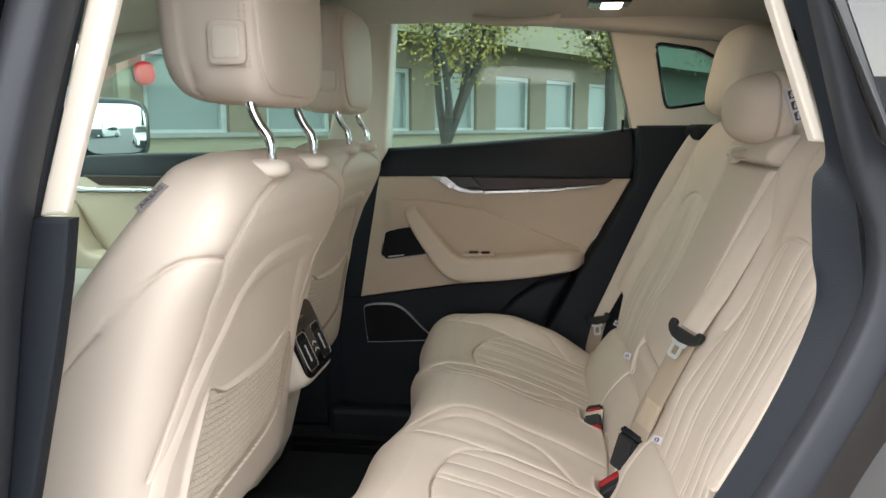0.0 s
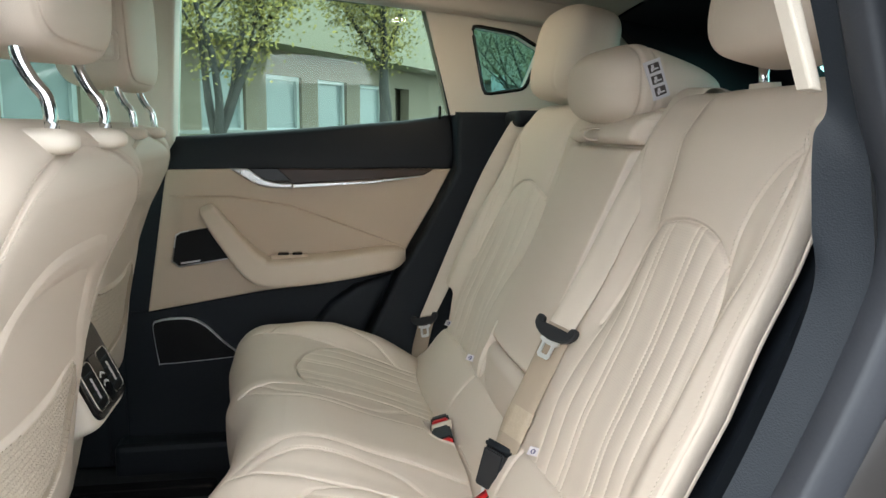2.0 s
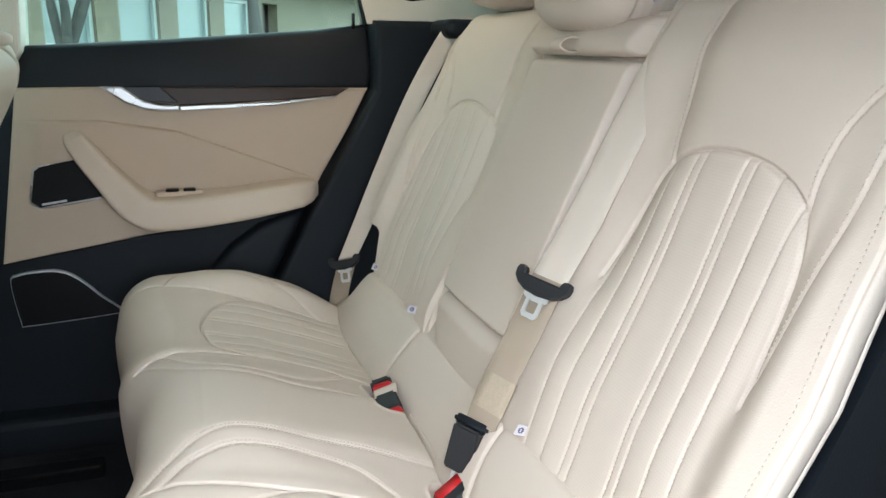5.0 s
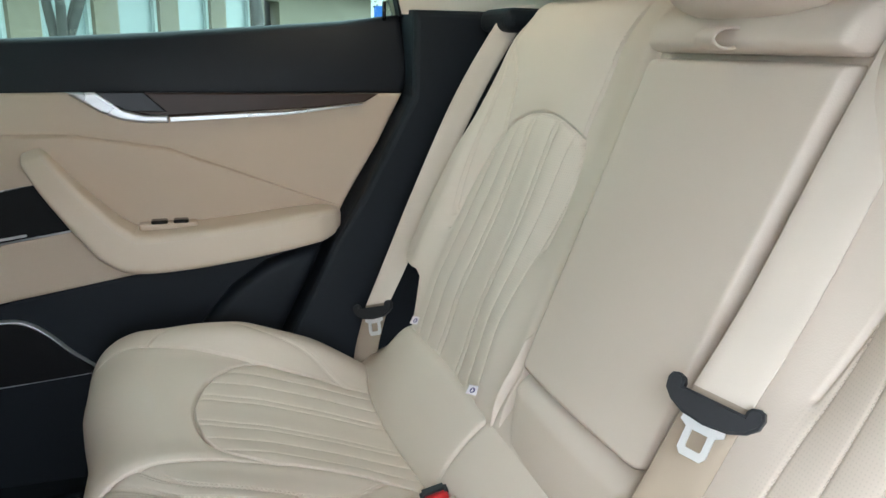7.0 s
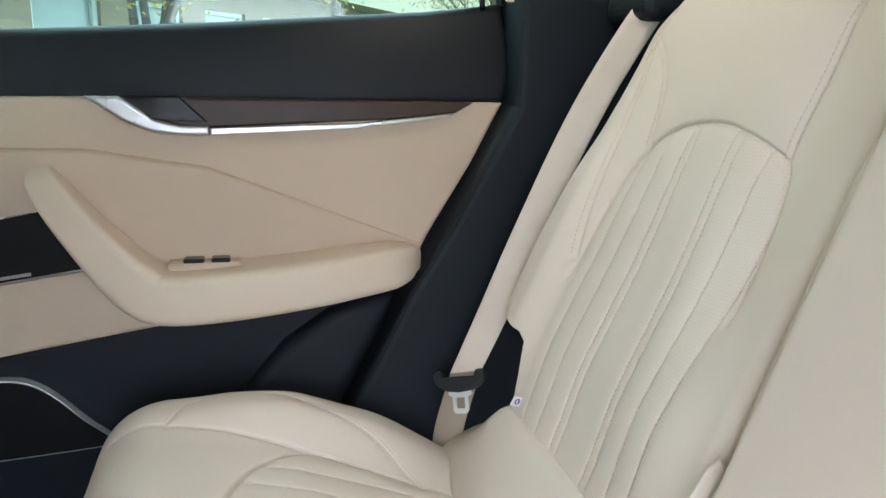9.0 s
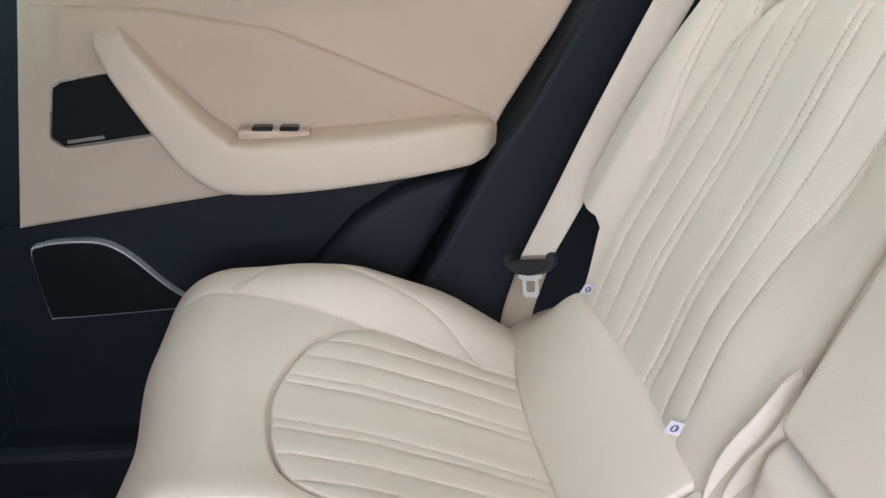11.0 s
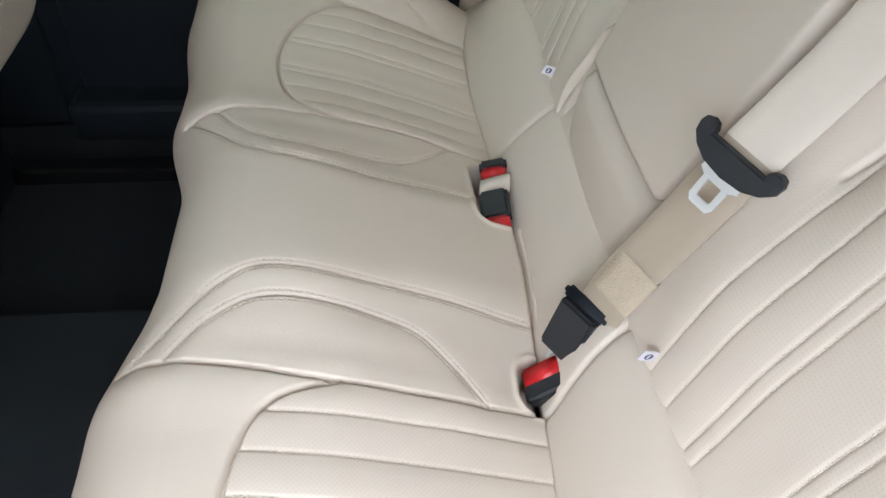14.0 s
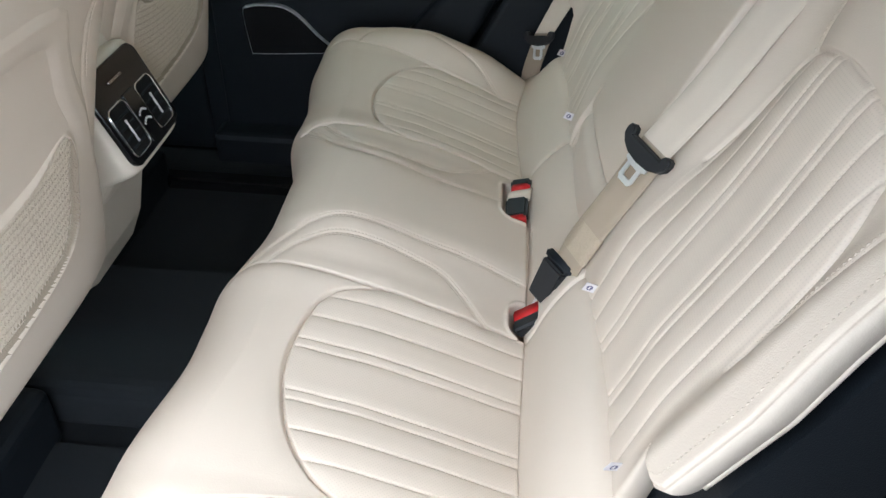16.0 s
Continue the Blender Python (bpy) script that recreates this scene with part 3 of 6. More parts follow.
def build_middle():
    """Folding middle armrest, the pad below it and the strip above it."""
    def pad(name, z0, z1, half0, half1, x_of, bulge, label, r=0.018, corner=0.012):
        nz, ns = 90, 80
        zz = np.linspace(z0, z1, nz)
        half = np.interp(zz, (z0, z1), (half0, half1))
        t = np.linspace(-1, 1, ns)[None]
        S = half[:, None] * t
        Z = np.broadcast_to(zz[:, None], S.shape)
        X = x_of(Z) - bulge * (1 - t ** 2)
        qx, qz = half[:, None] - np.abs(S), np.minimum(Z - z0, z1 - Z)
        ed = np.where((qx < corner) & (qz < corner), corner - np.hypot(corner - qx, corner - qz), np.minimum(qx, qz))
        k = np.clip(ed / r, 0, 1)
        X = X + r * 1.6 * (1 - np.sqrt(np.maximum(0, 1 - (1 - k) ** 2)))
        X = X + np.where(ed < 0, 0.03, 0.0)
        X[0], X[-1], X[:, 0], X[:, -1] = X[0] + 0.03, X[-1] + 0.03, X[:, 0] + 0.03, X[:, -1] + 0.03
        return sheet(name, X, S, Z, LEATHER, rear_seat, label, flip=False)
    plane = lambda z: 0.074 + 0.4256 * (z - 0.895)
    pad("armrest", 0.893, 1.233, 0.118, 0.135, plane, 0.004, "folded-up beige leather centre armrest", 0.007)
    pad("lower_pad", 0.755, 0.893, 0.122, 0.126, lambda z: 0.069 + 0.02 * (z - 0.88) - 0.007 * np.sin((z - 0.755) / 0.138 * math.pi), 0.004, "padded beige leather block below the armrest", 0.026, 0.020)
    pad("upper_strip", 1.236, 1.285, 0.138, 0.142, lambda z: 0.212 + 0.55 * (z - 1.236) - 0.010 * np.sin((z - 1.236) / 0.049 * math.pi), 0.003, "narrow padded leather strip above the armrest", 0.014)
    # pull loop
    a = spline([(0.216, 0.004, 1.243), (0.202, 0.004, 1.242), (0.191, 0.003, 1.245), (0.187, 0.002, 1.251), (0.192, 0.001, 1.257), (0.205, 0.0, 1.260), (0.222, 0.0, 1.258)], 8)
    tube("pull_loop", a, 0.01, LEATHER, rear_seat, "folded leather pull loop", sides=12, flat=(0.0016, 0.014), up=(0, 1, 0))
    zb = np.linspace(0.74, 1.29, 20)
    Zb, Yb = np.meshgrid(zb, np.linspace(-0.16, 0.16, 6), indexing="ij")
    sheet("centre_backing", 0.096 + 0.4256 * (Zb - 0.895), Yb, Zb, LEATHER, rear_seat)
    # creased folds of leather where the armrest hinges out
    v, u = np.meshgrid(np.linspace(0, 1, 50), np.linspace(0, 1, 60), indexing="ij")
    line_a = spline([(0.104, 0.146, 0.926), (0.088, 0.158, 0.885), (0.070, 0.164, 0.835), (0.060, 0.166, 0.745)], 17)[:50]
    line_b = spline([(0.098, 0.114, 0.908), (0.088, 0.118, 0.875), (0.072, 0.126, 0.825), (0.064, 0.134, 0.740)], 17)[:50]
    fold = line_a[:, None] + (line_b - line_a)[:, None] * u[..., None]
    wander = 0.06 * np.sin(v * 5.0)
    high = 0.012 * np.exp(-((u - 0.28 - wander) / 0.17) ** 2) * step(-0.06, 0.10, v) + 0.010 * np.exp(-((u - 0.72 - wander) / 0.15) ** 2) * step(0.0, 0.16, v)
    high = high * (0.75 + 0.25 * step(1.0, 0.7, v)) * np.minimum(1, np.minimum(u, 1 - u) / 0.06)
    fold = fold + np.array((-0.90, -0.12, 0.42)) * high[..., None]
    sheet("leather_fold", fold[..., 0], fold[..., 1], fold[..., 2], LEATHER, rear_seat, "creased folds of leather beside the armrest")
    # deck behind the headrests
    box("backrest_top", 0.285, 0.37, -0.50, 0.50, 1.24, 1.308, LEATHER, rear_seat, bevel=0.02, seg=4)


build_middle()


def rear_headrest(side):
    c = (0.302, side * 0.385, 1.404 if side > 0 else 1.424)
    def shape(p, q):
        q[..., 0] -= 0.012 * (1 - p[..., 1] ** 2) * (p[..., 0] < 0)
        q[..., 1] *= 1 + 0.06 * p[..., 2]
        for edge in (-0.62, 0.62):
            g = np.exp(-((p[..., 1] - edge) / 0.02) ** 2) * 0.002
            q[..., 0] -= np.sign(p[..., 0]) * g
            q[..., 2] -= np.sign(p[..., 2]) * g
        return q
    ob = pillow("headrest", c, (0.056, 0.136, 0.094), LEATHER, rear_seat, "beige leather headrest on steel posts", (0.55, 0.5), shape, 60, 120, pose(0, 0, 0, 0, 12, 0))
    for d in (-0.066, 0.066):
        tube("post", [(0.312, side * 0.365 + d, 1.28), (0.306, side * 0.365 + d, 1.36)], 0.006, CHROME, ob, "steel post", 12)
        tube("collar", [(0.313, side * 0.365 + d, 1.290), (0.311, side * 0.365 + d, 1.316)], [0.022, 0.018], TRIM, ob, "beige collar", 16)


rear_headrest(-1)
rear_headrest(1)


def middle_headrest():
    def shape(p, q):
        back = np.clip((q[..., 0] + 0.035) / 0.14, 0, 1)
        q[..., 2] = q[..., 2] * (1 - 0.46 * back) - 0.016 * back
        q[..., 1] *= 1 - 0.12 * back
        for at_x, w in ((-0.050, 0.0028), (-0.026, 0.0024)):
            g = np.exp(-((q[..., 0] - at_x) / w) ** 2) * 0.004
            q[..., 1] -= np.sign(q[..., 1]) * g
            q[..., 2] -= np.sign(q[..., 2]) * g
        return q
    ob = pillow("headrest", (0.285, 0.0, 1.325), (0.105, 0.120, 0.063), LEATHER, rear_seat, "low beige leather middle headrest", (0.68, 0.6), shape, 90, 260)
    # warning label on its side
    m = pose(0.254, -0.1185, 1.330, 0, 0, 0)
    bm = bmesh.new()
    bmesh.ops.create_cube(bm, size=1, matrix=m @ Matrix.Rotation(radians(-20), 4, "Y") @ Matrix.Diagonal((0.025, 0.0050, 0.056, 1)))
    lab = part("warning_label", bm, CLOTH_TAG, ob, "white warning label with three dark pictograms", smooth=False)
    for k in (-0.017, 0.0, 0.017):
        bm = bmesh.new()
        bmesh.ops.create_cube(bm, size=1, matrix=m @ Matrix.Rotation(radians(-20), 4, "Y") @ Matrix.Translation((0, -0.0027, k)) @ Matrix.Diagonal((0.017, 0.0009, 0.0125, 1)))
        bmesh.ops.bevel(bm, geom=bm.edges[:], offset=0.0003, segments=1, affect="EDGES")
        pic = part("pictogram", bm, TAG_INK, lab, smooth=False)
        bm = bmesh.new()
        for ox, oz, sx, sz in ((-0.002, 0.002, 0.004, 0.005), (0.002, -0.002, 0.008, 0.0022), (-0.004, -0.002, 0.003, 0.005)):
            bmesh.ops.create_cube(bm, size=1, matrix=m @ Matrix.Rotation(radians(-20), 4, "Y") @ Matrix.Translation((ox, -0.0033, k + oz)) @ Matrix.Diagonal((sx, 0.0005, sz, 1)))
        part("pictogram_figure", bm, CLOTH_TAG, lab, smooth=False)


middle_headrest()

# ---- seat belts ----
def ribbon(name, path, across, half, mat, parent, label="", thick=0.0014, n=10):
    """A strap: path points and, at each, the direction across it."""
    p, w = spline(path, n), spline(across, n)
    w = w / np.linalg.norm(w, axis=1)[:, None]
    t = np.gradient(p, axis=0)
    nn = np.cross(t, w)
    nn /= np.linalg.norm(nn, axis=1)[:, None] + 1e-9
    k = np.array([-1, -0.96, -0.5, 0, 0.5, 0.96, 1, 0.96, 0.5, 0, -0.5, -0.96]) * half
    h = np.array([0, 1, 1, 1, 1, 1, 0, -1, -1, -1, -1, -1]) * thick / 2
    ring = p[:, None] + w[:, None] * k[None, :, None] + nn[:, None] * h[None, :, None]
    return sheet(name, ring[..., 0], ring[..., 1], ring[..., 2], mat, parent, label, wrap=True)


PATCH = material("stitched_webbing", (0.44, 0.36, 0.27), 0.7, grain=0.6, grain_scale=800, spots=0.15, spot_scale=300)


def tongue(parent, at, m):
    """Latch plate: black grip with a bright slotted steel tongue. m: local x across, y along the strap downwards, z out."""
    M = Matrix.Translation(at) @ m
    half = [(0.0245, 0.001), (0.0245, -0.002), (0.027, -0.0060), (0.032, -0.0075), (0.0365, -0.006), (0.0385, -0.001), (0.037, 0.007), (0.030, 0.0140), (0.018, 0.0195), (0.0, 0.0215)]
    loop = half + [(-x, y) for x, y in half[-2::-1]]
    bm = bmesh.new()
    faces = [bm.faces.new([bm.verts.new(M @ Vector((x, y, h))) for x, y in loop]) for h in (0.0055, -0.0055)]
    a, b = faces[0].verts[:], faces[1].verts[:]
    for i in range(len(loop)):
        j = (i + 1) % len(loop)
        bm.faces.new((a[i], a[j], b[j], b[i]))
    bmesh.ops.recalc_face_normals(bm, faces=bm.faces[:])
    bmesh.ops.bevel(bm, geom=faces[0].edges[:] + faces[1].edges[:], offset=0.002, segments=3, affect="EDGES", clamp_overlap=True)
    part("grip", bm, CHARCOAL, parent, "black plastic belt grip", smooth=False)
    outer = [(-0.016, 0.014), (-0.0175, 0.024), (-0.0115, 0.0255), (-0.0115, 0.044), (-0.008, 0.0485), (0.008, 0.0485), (0.0115, 0.044), (0.0115, 0.0255), (0.0175, 0.024), (0.016, 0.014)]
    inner = [(-0.0065, 0.028), (-0.0065, 0.028), (-0.0065, 0.030), (-0.0065, 0.040), (-0.0055, 0.042), (0.0055, 0.042), (0.0065, 0.040), (0.0065, 0.030), (0.0065, 0.028), (0.0065, 0.028)]
    bm = bmesh.new()
    lay = []
    for h in (0.0012, -0.0012):
        lay.append(([bm.verts.new(M @ Vector((x, y, h))) for x, y in outer], [bm.verts.new(M @ Vector((x * 1.0, y, h))) for x, y in inner]))
    n = len(outer)
    for i in range(n):
        j = (i + 1) % n
        (o1, i1), (o2, i2) = lay
        for q in ((o1[i], o1[j], i1[j], i1[i]), (o2[j], o2[i], i2[i], i2[j]), (o1[j], o1[i], o2[i], o2[j]), (i1[i], i1[j], i2[j], i2[i])):
            bm.faces.new(q)
    bmesh.ops.remove_doubles(bm, verts=bm.verts[:], dist=0.0002)
    part("latch_plate", bm, STEEL, parent, "bright steel latch plate", smooth=False)


def axes(across, along):
    a, b = Vector(across).normalized(), Vector(along).normalized()
    c = a.cross(b).normalized()
    b = c.cross(a)
    return Matrix((a, b, c)).transposed().to_4x4()


far_belt = thing("seat_belt", (0.02, 0.62, 0.70), "beige outer rear seat belt with a black grip and steel tongue", "seat belt", "rear seat belts")
FB = [(0.268, 0.572, 1.305), (0.236, 0.578, 1.262), (0.178, 0.595, 1.15), (0.112, 0.602, 1.00), (0.070, 0.600, 0.90), (0.030, 0.594, 0.815), (0.014, 0.605, 0.74), (0.010, 0.615, 0.69)]
FW = [(0.92, -0.36, 0.1)] * 3 + [(0.88, -0.42, 0.2)] * 2 + [(0.74, -0.60, 0.28)] * 3
ribbon("webbing", FB[:6], FW[:6], 0.0235, WEB, far_belt, "beige woven strap")
ribbon("lower_webbing", FB[5:], FW[5:], 0.0232, WEB_LOWER, far_belt, "darker tan lower strap")
tongue(far_belt, (0.020, 0.590, 0.812), axes((0.70, -0.65, 0.28), (-0.38, 0.03, -0.92)))

near_belt = thing("seat_belt", (0.06, -0.16, 0.75), "beige middle seat belt with black grip and steel tongue", "seat belt", "rear seat belts")
NB = [(0.365, -0.152, 1.290), (0.330, -0.156, 1.312), (0.290, -0.160, 1.312), (0.256, -0.165, 1.262), (0.200, -0.168, 1.16), (0.151, -0.168, 1.06), (0.108, -0.167, 0.985), (0.076, -0.158, 0.905), (0.049, -0.149, 0.84), (0.036, -0.143, 0.792)]
NW = [(0.1, -1, 0), (0.15, -1, 0), (0.3, -0.9, -0.05)] + [(0.47, -0.87, -0.15)] * 7
ribbon("webbing", NB[:7], NW[:7], 0.0235, WEB, near_belt, "beige woven strap")
ribbon("lower_webbing", NB[6:], NW[6:], 0.0232, WEB_LOWER, near_belt, "darker tan lower strap")
tongue(near_belt, (0.101, -0.168, 0.985), axes((0.47, -0.87, -0.15), (-0.46, -0.10, -0.88)))
patch = [(0.0595, -0.1540, 0.862), (0.0435, -0.1480, 0.818)]
ribbon("stitched_patch", [patch[0], (0.0515, -0.151, 0.84), patch[1]], [(0.47, -0.87, -0.15)] * 3, 0.0222, PATCH, near_belt, "zigzag-stitched strap end", 0.0056)


def buckle(at, along, across, label, long=0.062, wide=0.034):
    """A belt buckle: black case with a red button at its end."""
    M = Matrix.Translation(at) @ axes(across, along)
    b = thing("belt_buckle", at, label, "belt buckle", "rear belt buckles")
    bm = bmesh.new()
    bmesh.ops.create_cube(bm, size=1, matrix=M @ Matrix.Diagonal((wide, long, 0.020, 1)))
    bmesh.ops.bevel(bm, geom=bm.edges[:], offset=0.004, segments=3, affect="EDGES")
    part("case", bm, CHARCOAL, b, smooth=False)
    bm = bmesh.new()
    bmesh.ops.create_cube(bm, size=1, matrix=M @ Matrix.Translation((0, -long / 2 - 0.004, 0.001)) @ Matrix.Diagonal((wide - 0.004, 0.016 if wide < 0.04 else 0.024, 0.016, 1)))
    bmesh.ops.bevel(bm, geom=bm.edges[:], offset=0.003, segments=2, affect="EDGES")
    part("button", bm, RED, b, "red release button")
    return b


buckle((-0.018, 0.084, 0.724), (0.03, 1.0, 0.10), (1, -0.05, 0.28), "black belt buckle with red button lying in the seat crease", 0.046)
buckle((-0.010, 0.160, 0.722), (0.10, 1.0, 0.05), (1, -0.10, 0.28), "black belt buckle with red button lying in the seat crease", 0.018)
buckle((0.000, -0.166, 0.716), (0.0, -1.0, -0.20), (-1, 0.0, -0.75), "black belt buckle with red button tucked in the seat crease", 0.020, 0.046)
strap = thing("buckle_strap", (-0.012, 0.120, 0.70), "short beige strap between two belt buckles", "strap")
ribbon("webbing", [(-0.016, 0.105, 0.724), (-0.015, 0.116, 0.734), (-0.013, 0.128, 0.733), (-0.011, 0.142, 0.722)], [(1, 0.15, 0.2)] * 4, 0.019, WEB, strap, "creased beige strap")
end = thing("belt_end_fitting", (0.026, -0.14, 0.73), "black plastic end fitting of the middle belt", "belt fitting")
M = Matrix.Translation((0.020, -0.137, 0.764)) @ axes((0.55, -0.82, -0.1), (-0.25, -0.08, -0.96))
bm = bmesh.new()
bmesh.ops.create_cube(bm, size=1, matrix=M @ Matrix.Diagonal((0.040, 0.058, 0.021, 1)))
bmesh.ops.bevel(bm, geom=bm.edges[:], offset=0.0028, segments=2, affect="EDGES")
part("case", bm, CHARCOAL, end, smooth=False)
bm = bmesh.new()
bmesh.ops.create_cube(bm, size=1, matrix=M @ Matrix.Translation((0.002, 0.036, 0.0)) @ Matrix.Diagonal((0.024, 0.020, 0.003, 1)))
part("tongue", bm, STEEL, end, "bright steel tongue", smooth=False)
bm = bmesh.new()
bmesh.ops.create_cube(bm, size=1, matrix=M @ Matrix.Translation((0.0, -0.033, 0.0)) @ Matrix.Diagonal((0.050, 0.012, 0.012, 1)))
bmesh.ops.bevel(bm, geom=bm.edges[:], offset=0.004, segments=2, affect="EDGES")
part("strap_loop", bm, BLACK, end, "black strap loop")

# ---- front seats and console ----
def cut(P, inward, line, depth, width):
    """Presses a groove along a 3D line into a grid of points."""
    near = ((P > line.min(0) - 4 * width) & (P < line.max(0) + 4 * width)).all(-1)
    Q = P[near]
    best = np.full(len(Q), 9.0)
    for a, b in zip(line[:-1], line[1:]):
        w = ((b - a) ** 2).sum() + 1e-12
        t = np.clip(((Q - a) @ (b - a)) / w, 0, 1)
        best = np.minimum(best, np.linalg.norm(Q - a - t[..., None] * (b - a), axis=-1))
    out = P.copy()
    out[near] = Q + inward[near] * (depth * np.exp(-(best / width) ** 2))[..., None]
    return out


def nearest(P, line):
    """The grid points nearest to each point of a line."""
    near = ((P > line.min(0) - 0.05) & (P < line.max(0) + 0.05)).all(-1)
    flat = P[near]
    return np.array([flat[np.argmin(((flat - c) ** 2).sum(-1))] for c in line])


def snap(P, line):
    """Moves a line onto the nearest points of a grid, smoothed."""
    q = nearest(P, line)
    for _ in range(3):
        q[1:-1] = (q[:-2] + 2 * q[1:-1] + q[2:]) / 4
    return q


F_Z = (0.50, 0.60, 0.75, 0.90, 1.02, 1.09, 1.13, 1.17, 1.205, 1.235, 1.255, 1.266)
F_REAR = (-0.625, -0.605, -0.575, -0.545, -0.515, -0.490, -0.468, -0.448, -0.440, -0.448, -0.468, -0.500)
F_FRONT = (-0.88, -0.87, -0.83, -0.775, -0.705, -0.660, -0.632, -0.600, -0.572, -0.556, -0.545, -0.530)
F_HALF = (0.225, 0.24, 0.255, 0.262, 0.265, 0.265, 0.262, 0.255, 0.243, 0.222, 0.190, 0.11)


def front_seat(yc, near, dx=0.0):
    seat = thing("car_front_seat", (-0.8, yc, 0.40), "beige leather front seat with stitched seams and a net pocket", "car seat", "front seats")
    k = 1 if yc > 0 else -1
    nz, na = 400, 880
    zz = np.concatenate([np.linspace(0.735, 1.20, nz - 60), 1.20 + 0.066 * np.sin(np.linspace(0, math.pi / 2, 61))[1:]])
    xr, xf, hw = (np.interp(zz, F_Z, v) for v in (F_REAR, F_FRONT, F_HALF))
    soft = lambda v: np.convolve(np.pad(v, 6, "edge"), np.ones(13) / 13, "valid")
    xr[:-12], xf[:-12], hw[:-12] = soft(xr)[:-12], soft(xf)[:-12], soft(hw)[:-12]
    a = np.linspace(0, 2 * math.pi, na, endpoint=False)
    pw = lambda c, k: np.sign(c) * np.abs(c) ** k
    cx, cy = pw(np.cos(a), 0.42), pw(np.sin(a), 0.36)
    mid, dep = (xr + xf) / 2, (xr - xf) / 2
    P = np.zeros((len(zz), na, 3))
    P[..., 0] = mid[:, None] + dep[:, None] * cx[None]
    P[..., 1] = yc + hw[:, None] * cy[None]
    P[..., 2] = zz[:, None]
    widen = lambda y: y + 0.09 * np.maximum(0, -(y - yc) * k) * -k
    P[..., 1] = widen(P[..., 1])
    inward = np.zeros_like(P)
    inward[..., 0], inward[..., 1] = -cx[None] * 0.8, -cy[None] * 0.8
    seams = []
    for sd in (-1, 1):
        e = spline([(-0.462, yc, 1.241), (-0.452, yc + sd * 0.07, 1.235), (-0.446, yc + sd * 0.123, 1.225), (-0.444, yc + sd * 0.178, 1.206), (-0.454, yc + sd * 0.207, 1.172), (-0.463, yc + sd * 0.210, 1.153), (-0.481, yc + sd * 0.201, 1.114), (-0.502, yc + sd * 0.196, 1.065), (-0.518, yc + sd * 0.202, 1.025), (-0.539, yc + sd * 0.220, 0.961), (-0.561, yc + sd * 0.233, 0.900)], 10)
        e = snap(P, e)
        P = cut(P, inward, e, 0.006, 0.0024)
        P = cut(P, inward, e, 0.0025, 0.011)
        seams.append((e[:82], sd))
        f = spline([(-0.463, yc + sd * 0.211, 1.155), (-0.470, yc + sd * 0.241, 1.160), (-0.490, yc + sd * 0.255, 1.159), (-0.511, yc + sd * 0.258, 1.150), (-0.536, yc + sd * 0.262, 1.133), (-0.570, yc + sd * 0.264, 1.103), (-0.603, yc + sd * 0.265, 1.070), (-0.67, yc + sd * 0.265, 1.000)], 10)
        P = cut(P, inward, snap(P, f), 0.007, 0.0026)
        P = cut(P, inward, snap(P, f), 0.0025, 0.010)
    back = sheet("backrest", P[..., 0], P[..., 1], P[..., 2], LEATHER, seat, "beige leather front seat backrest", wrap=True)
    cap = P[-1]
    raw("top_cap", cap.tolist(), [tuple(range(na))], LEATHER, back)
    raw("bottom_cap", P[0].tolist(), [tuple(range(na))[::-1]], LEATHER, back)
    runs = []
    for e, sd in seams:
        d = np.gradient(e, axis=0)
        nor = np.stack([np.full(len(e), 0.75), np.full(len(e), sd * 0.65), np.full(len(e), 0.1)], -1)
        w = np.cross(nor, d)
        w /= np.linalg.norm(w, axis=1)[:, None]
        for o in (-0.006, 0.006):
            q = e + w * o
            # sit the rows on the padded surface
            runs.append((snap(P, q) + nor * 0.0018, nor))
    stitches(back, runs, 0.0060, 0.0040, 0.0006)
    # hard rear panel with the pocket
    def rear_x(y, z):
        m2, d2, h2 = (np.interp(z, zz, v) for v in (mid, dep, hw))
        q = np.clip(np.abs(y - yc) / h2, 0, 0.995)
        return m2 + d2 * np.sqrt(1 - (q ** (1 / 0.36)) ** 2) ** 0.42
    ny, nzp = 260, 260
    u, v = np.meshgrid(np.linspace(-1, 1, ny), np.linspace(0, 1, nzp))
    half = 0.245
    rim_s = (0, 0.055, 0.095, 0.118, 0.134, 0.155, 0.192, 0.223, 0.241, 0.245)
    rim_z = (1.150, 1.149, 1.142, 1.130, 1.108, 1.056, 0.994, 0.910, 0.830, 0.70)
    ztop = np.interp(np.abs(u) * half, rim_s, rim_z)
    Zp = 0.735 + (ztop - 0.735) * v
    Yp = yc + half * u
    ed = away(np.abs(Yp - yc), Zp, list(zip(rim_s, rim_z)) + [(0.245, 0.735), (0.0, 0.735)])
    Xp = rear_x(Yp, Zp) - 0.005 + 0.009 * np.sqrt(np.clip(ed / 0.016, 0, 1)) + 0.010 * step(0.95, 0.75, Zp) - 0.009 * step(0.028, 0.060, ed) * step(0.93, 0.99, Zp)
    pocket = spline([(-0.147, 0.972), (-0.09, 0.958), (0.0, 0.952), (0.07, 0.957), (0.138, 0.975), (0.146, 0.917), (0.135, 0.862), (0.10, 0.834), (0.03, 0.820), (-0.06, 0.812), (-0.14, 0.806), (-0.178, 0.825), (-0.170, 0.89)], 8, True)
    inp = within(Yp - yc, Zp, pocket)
    dp = away(Yp - yc, Zp, np.concatenate([pocket, pocket[:1]]))
    Xp = Xp + 0.006 * np.exp(-(dp / 0.007) ** 2) - np.where(inp, 0.004, 0.0)
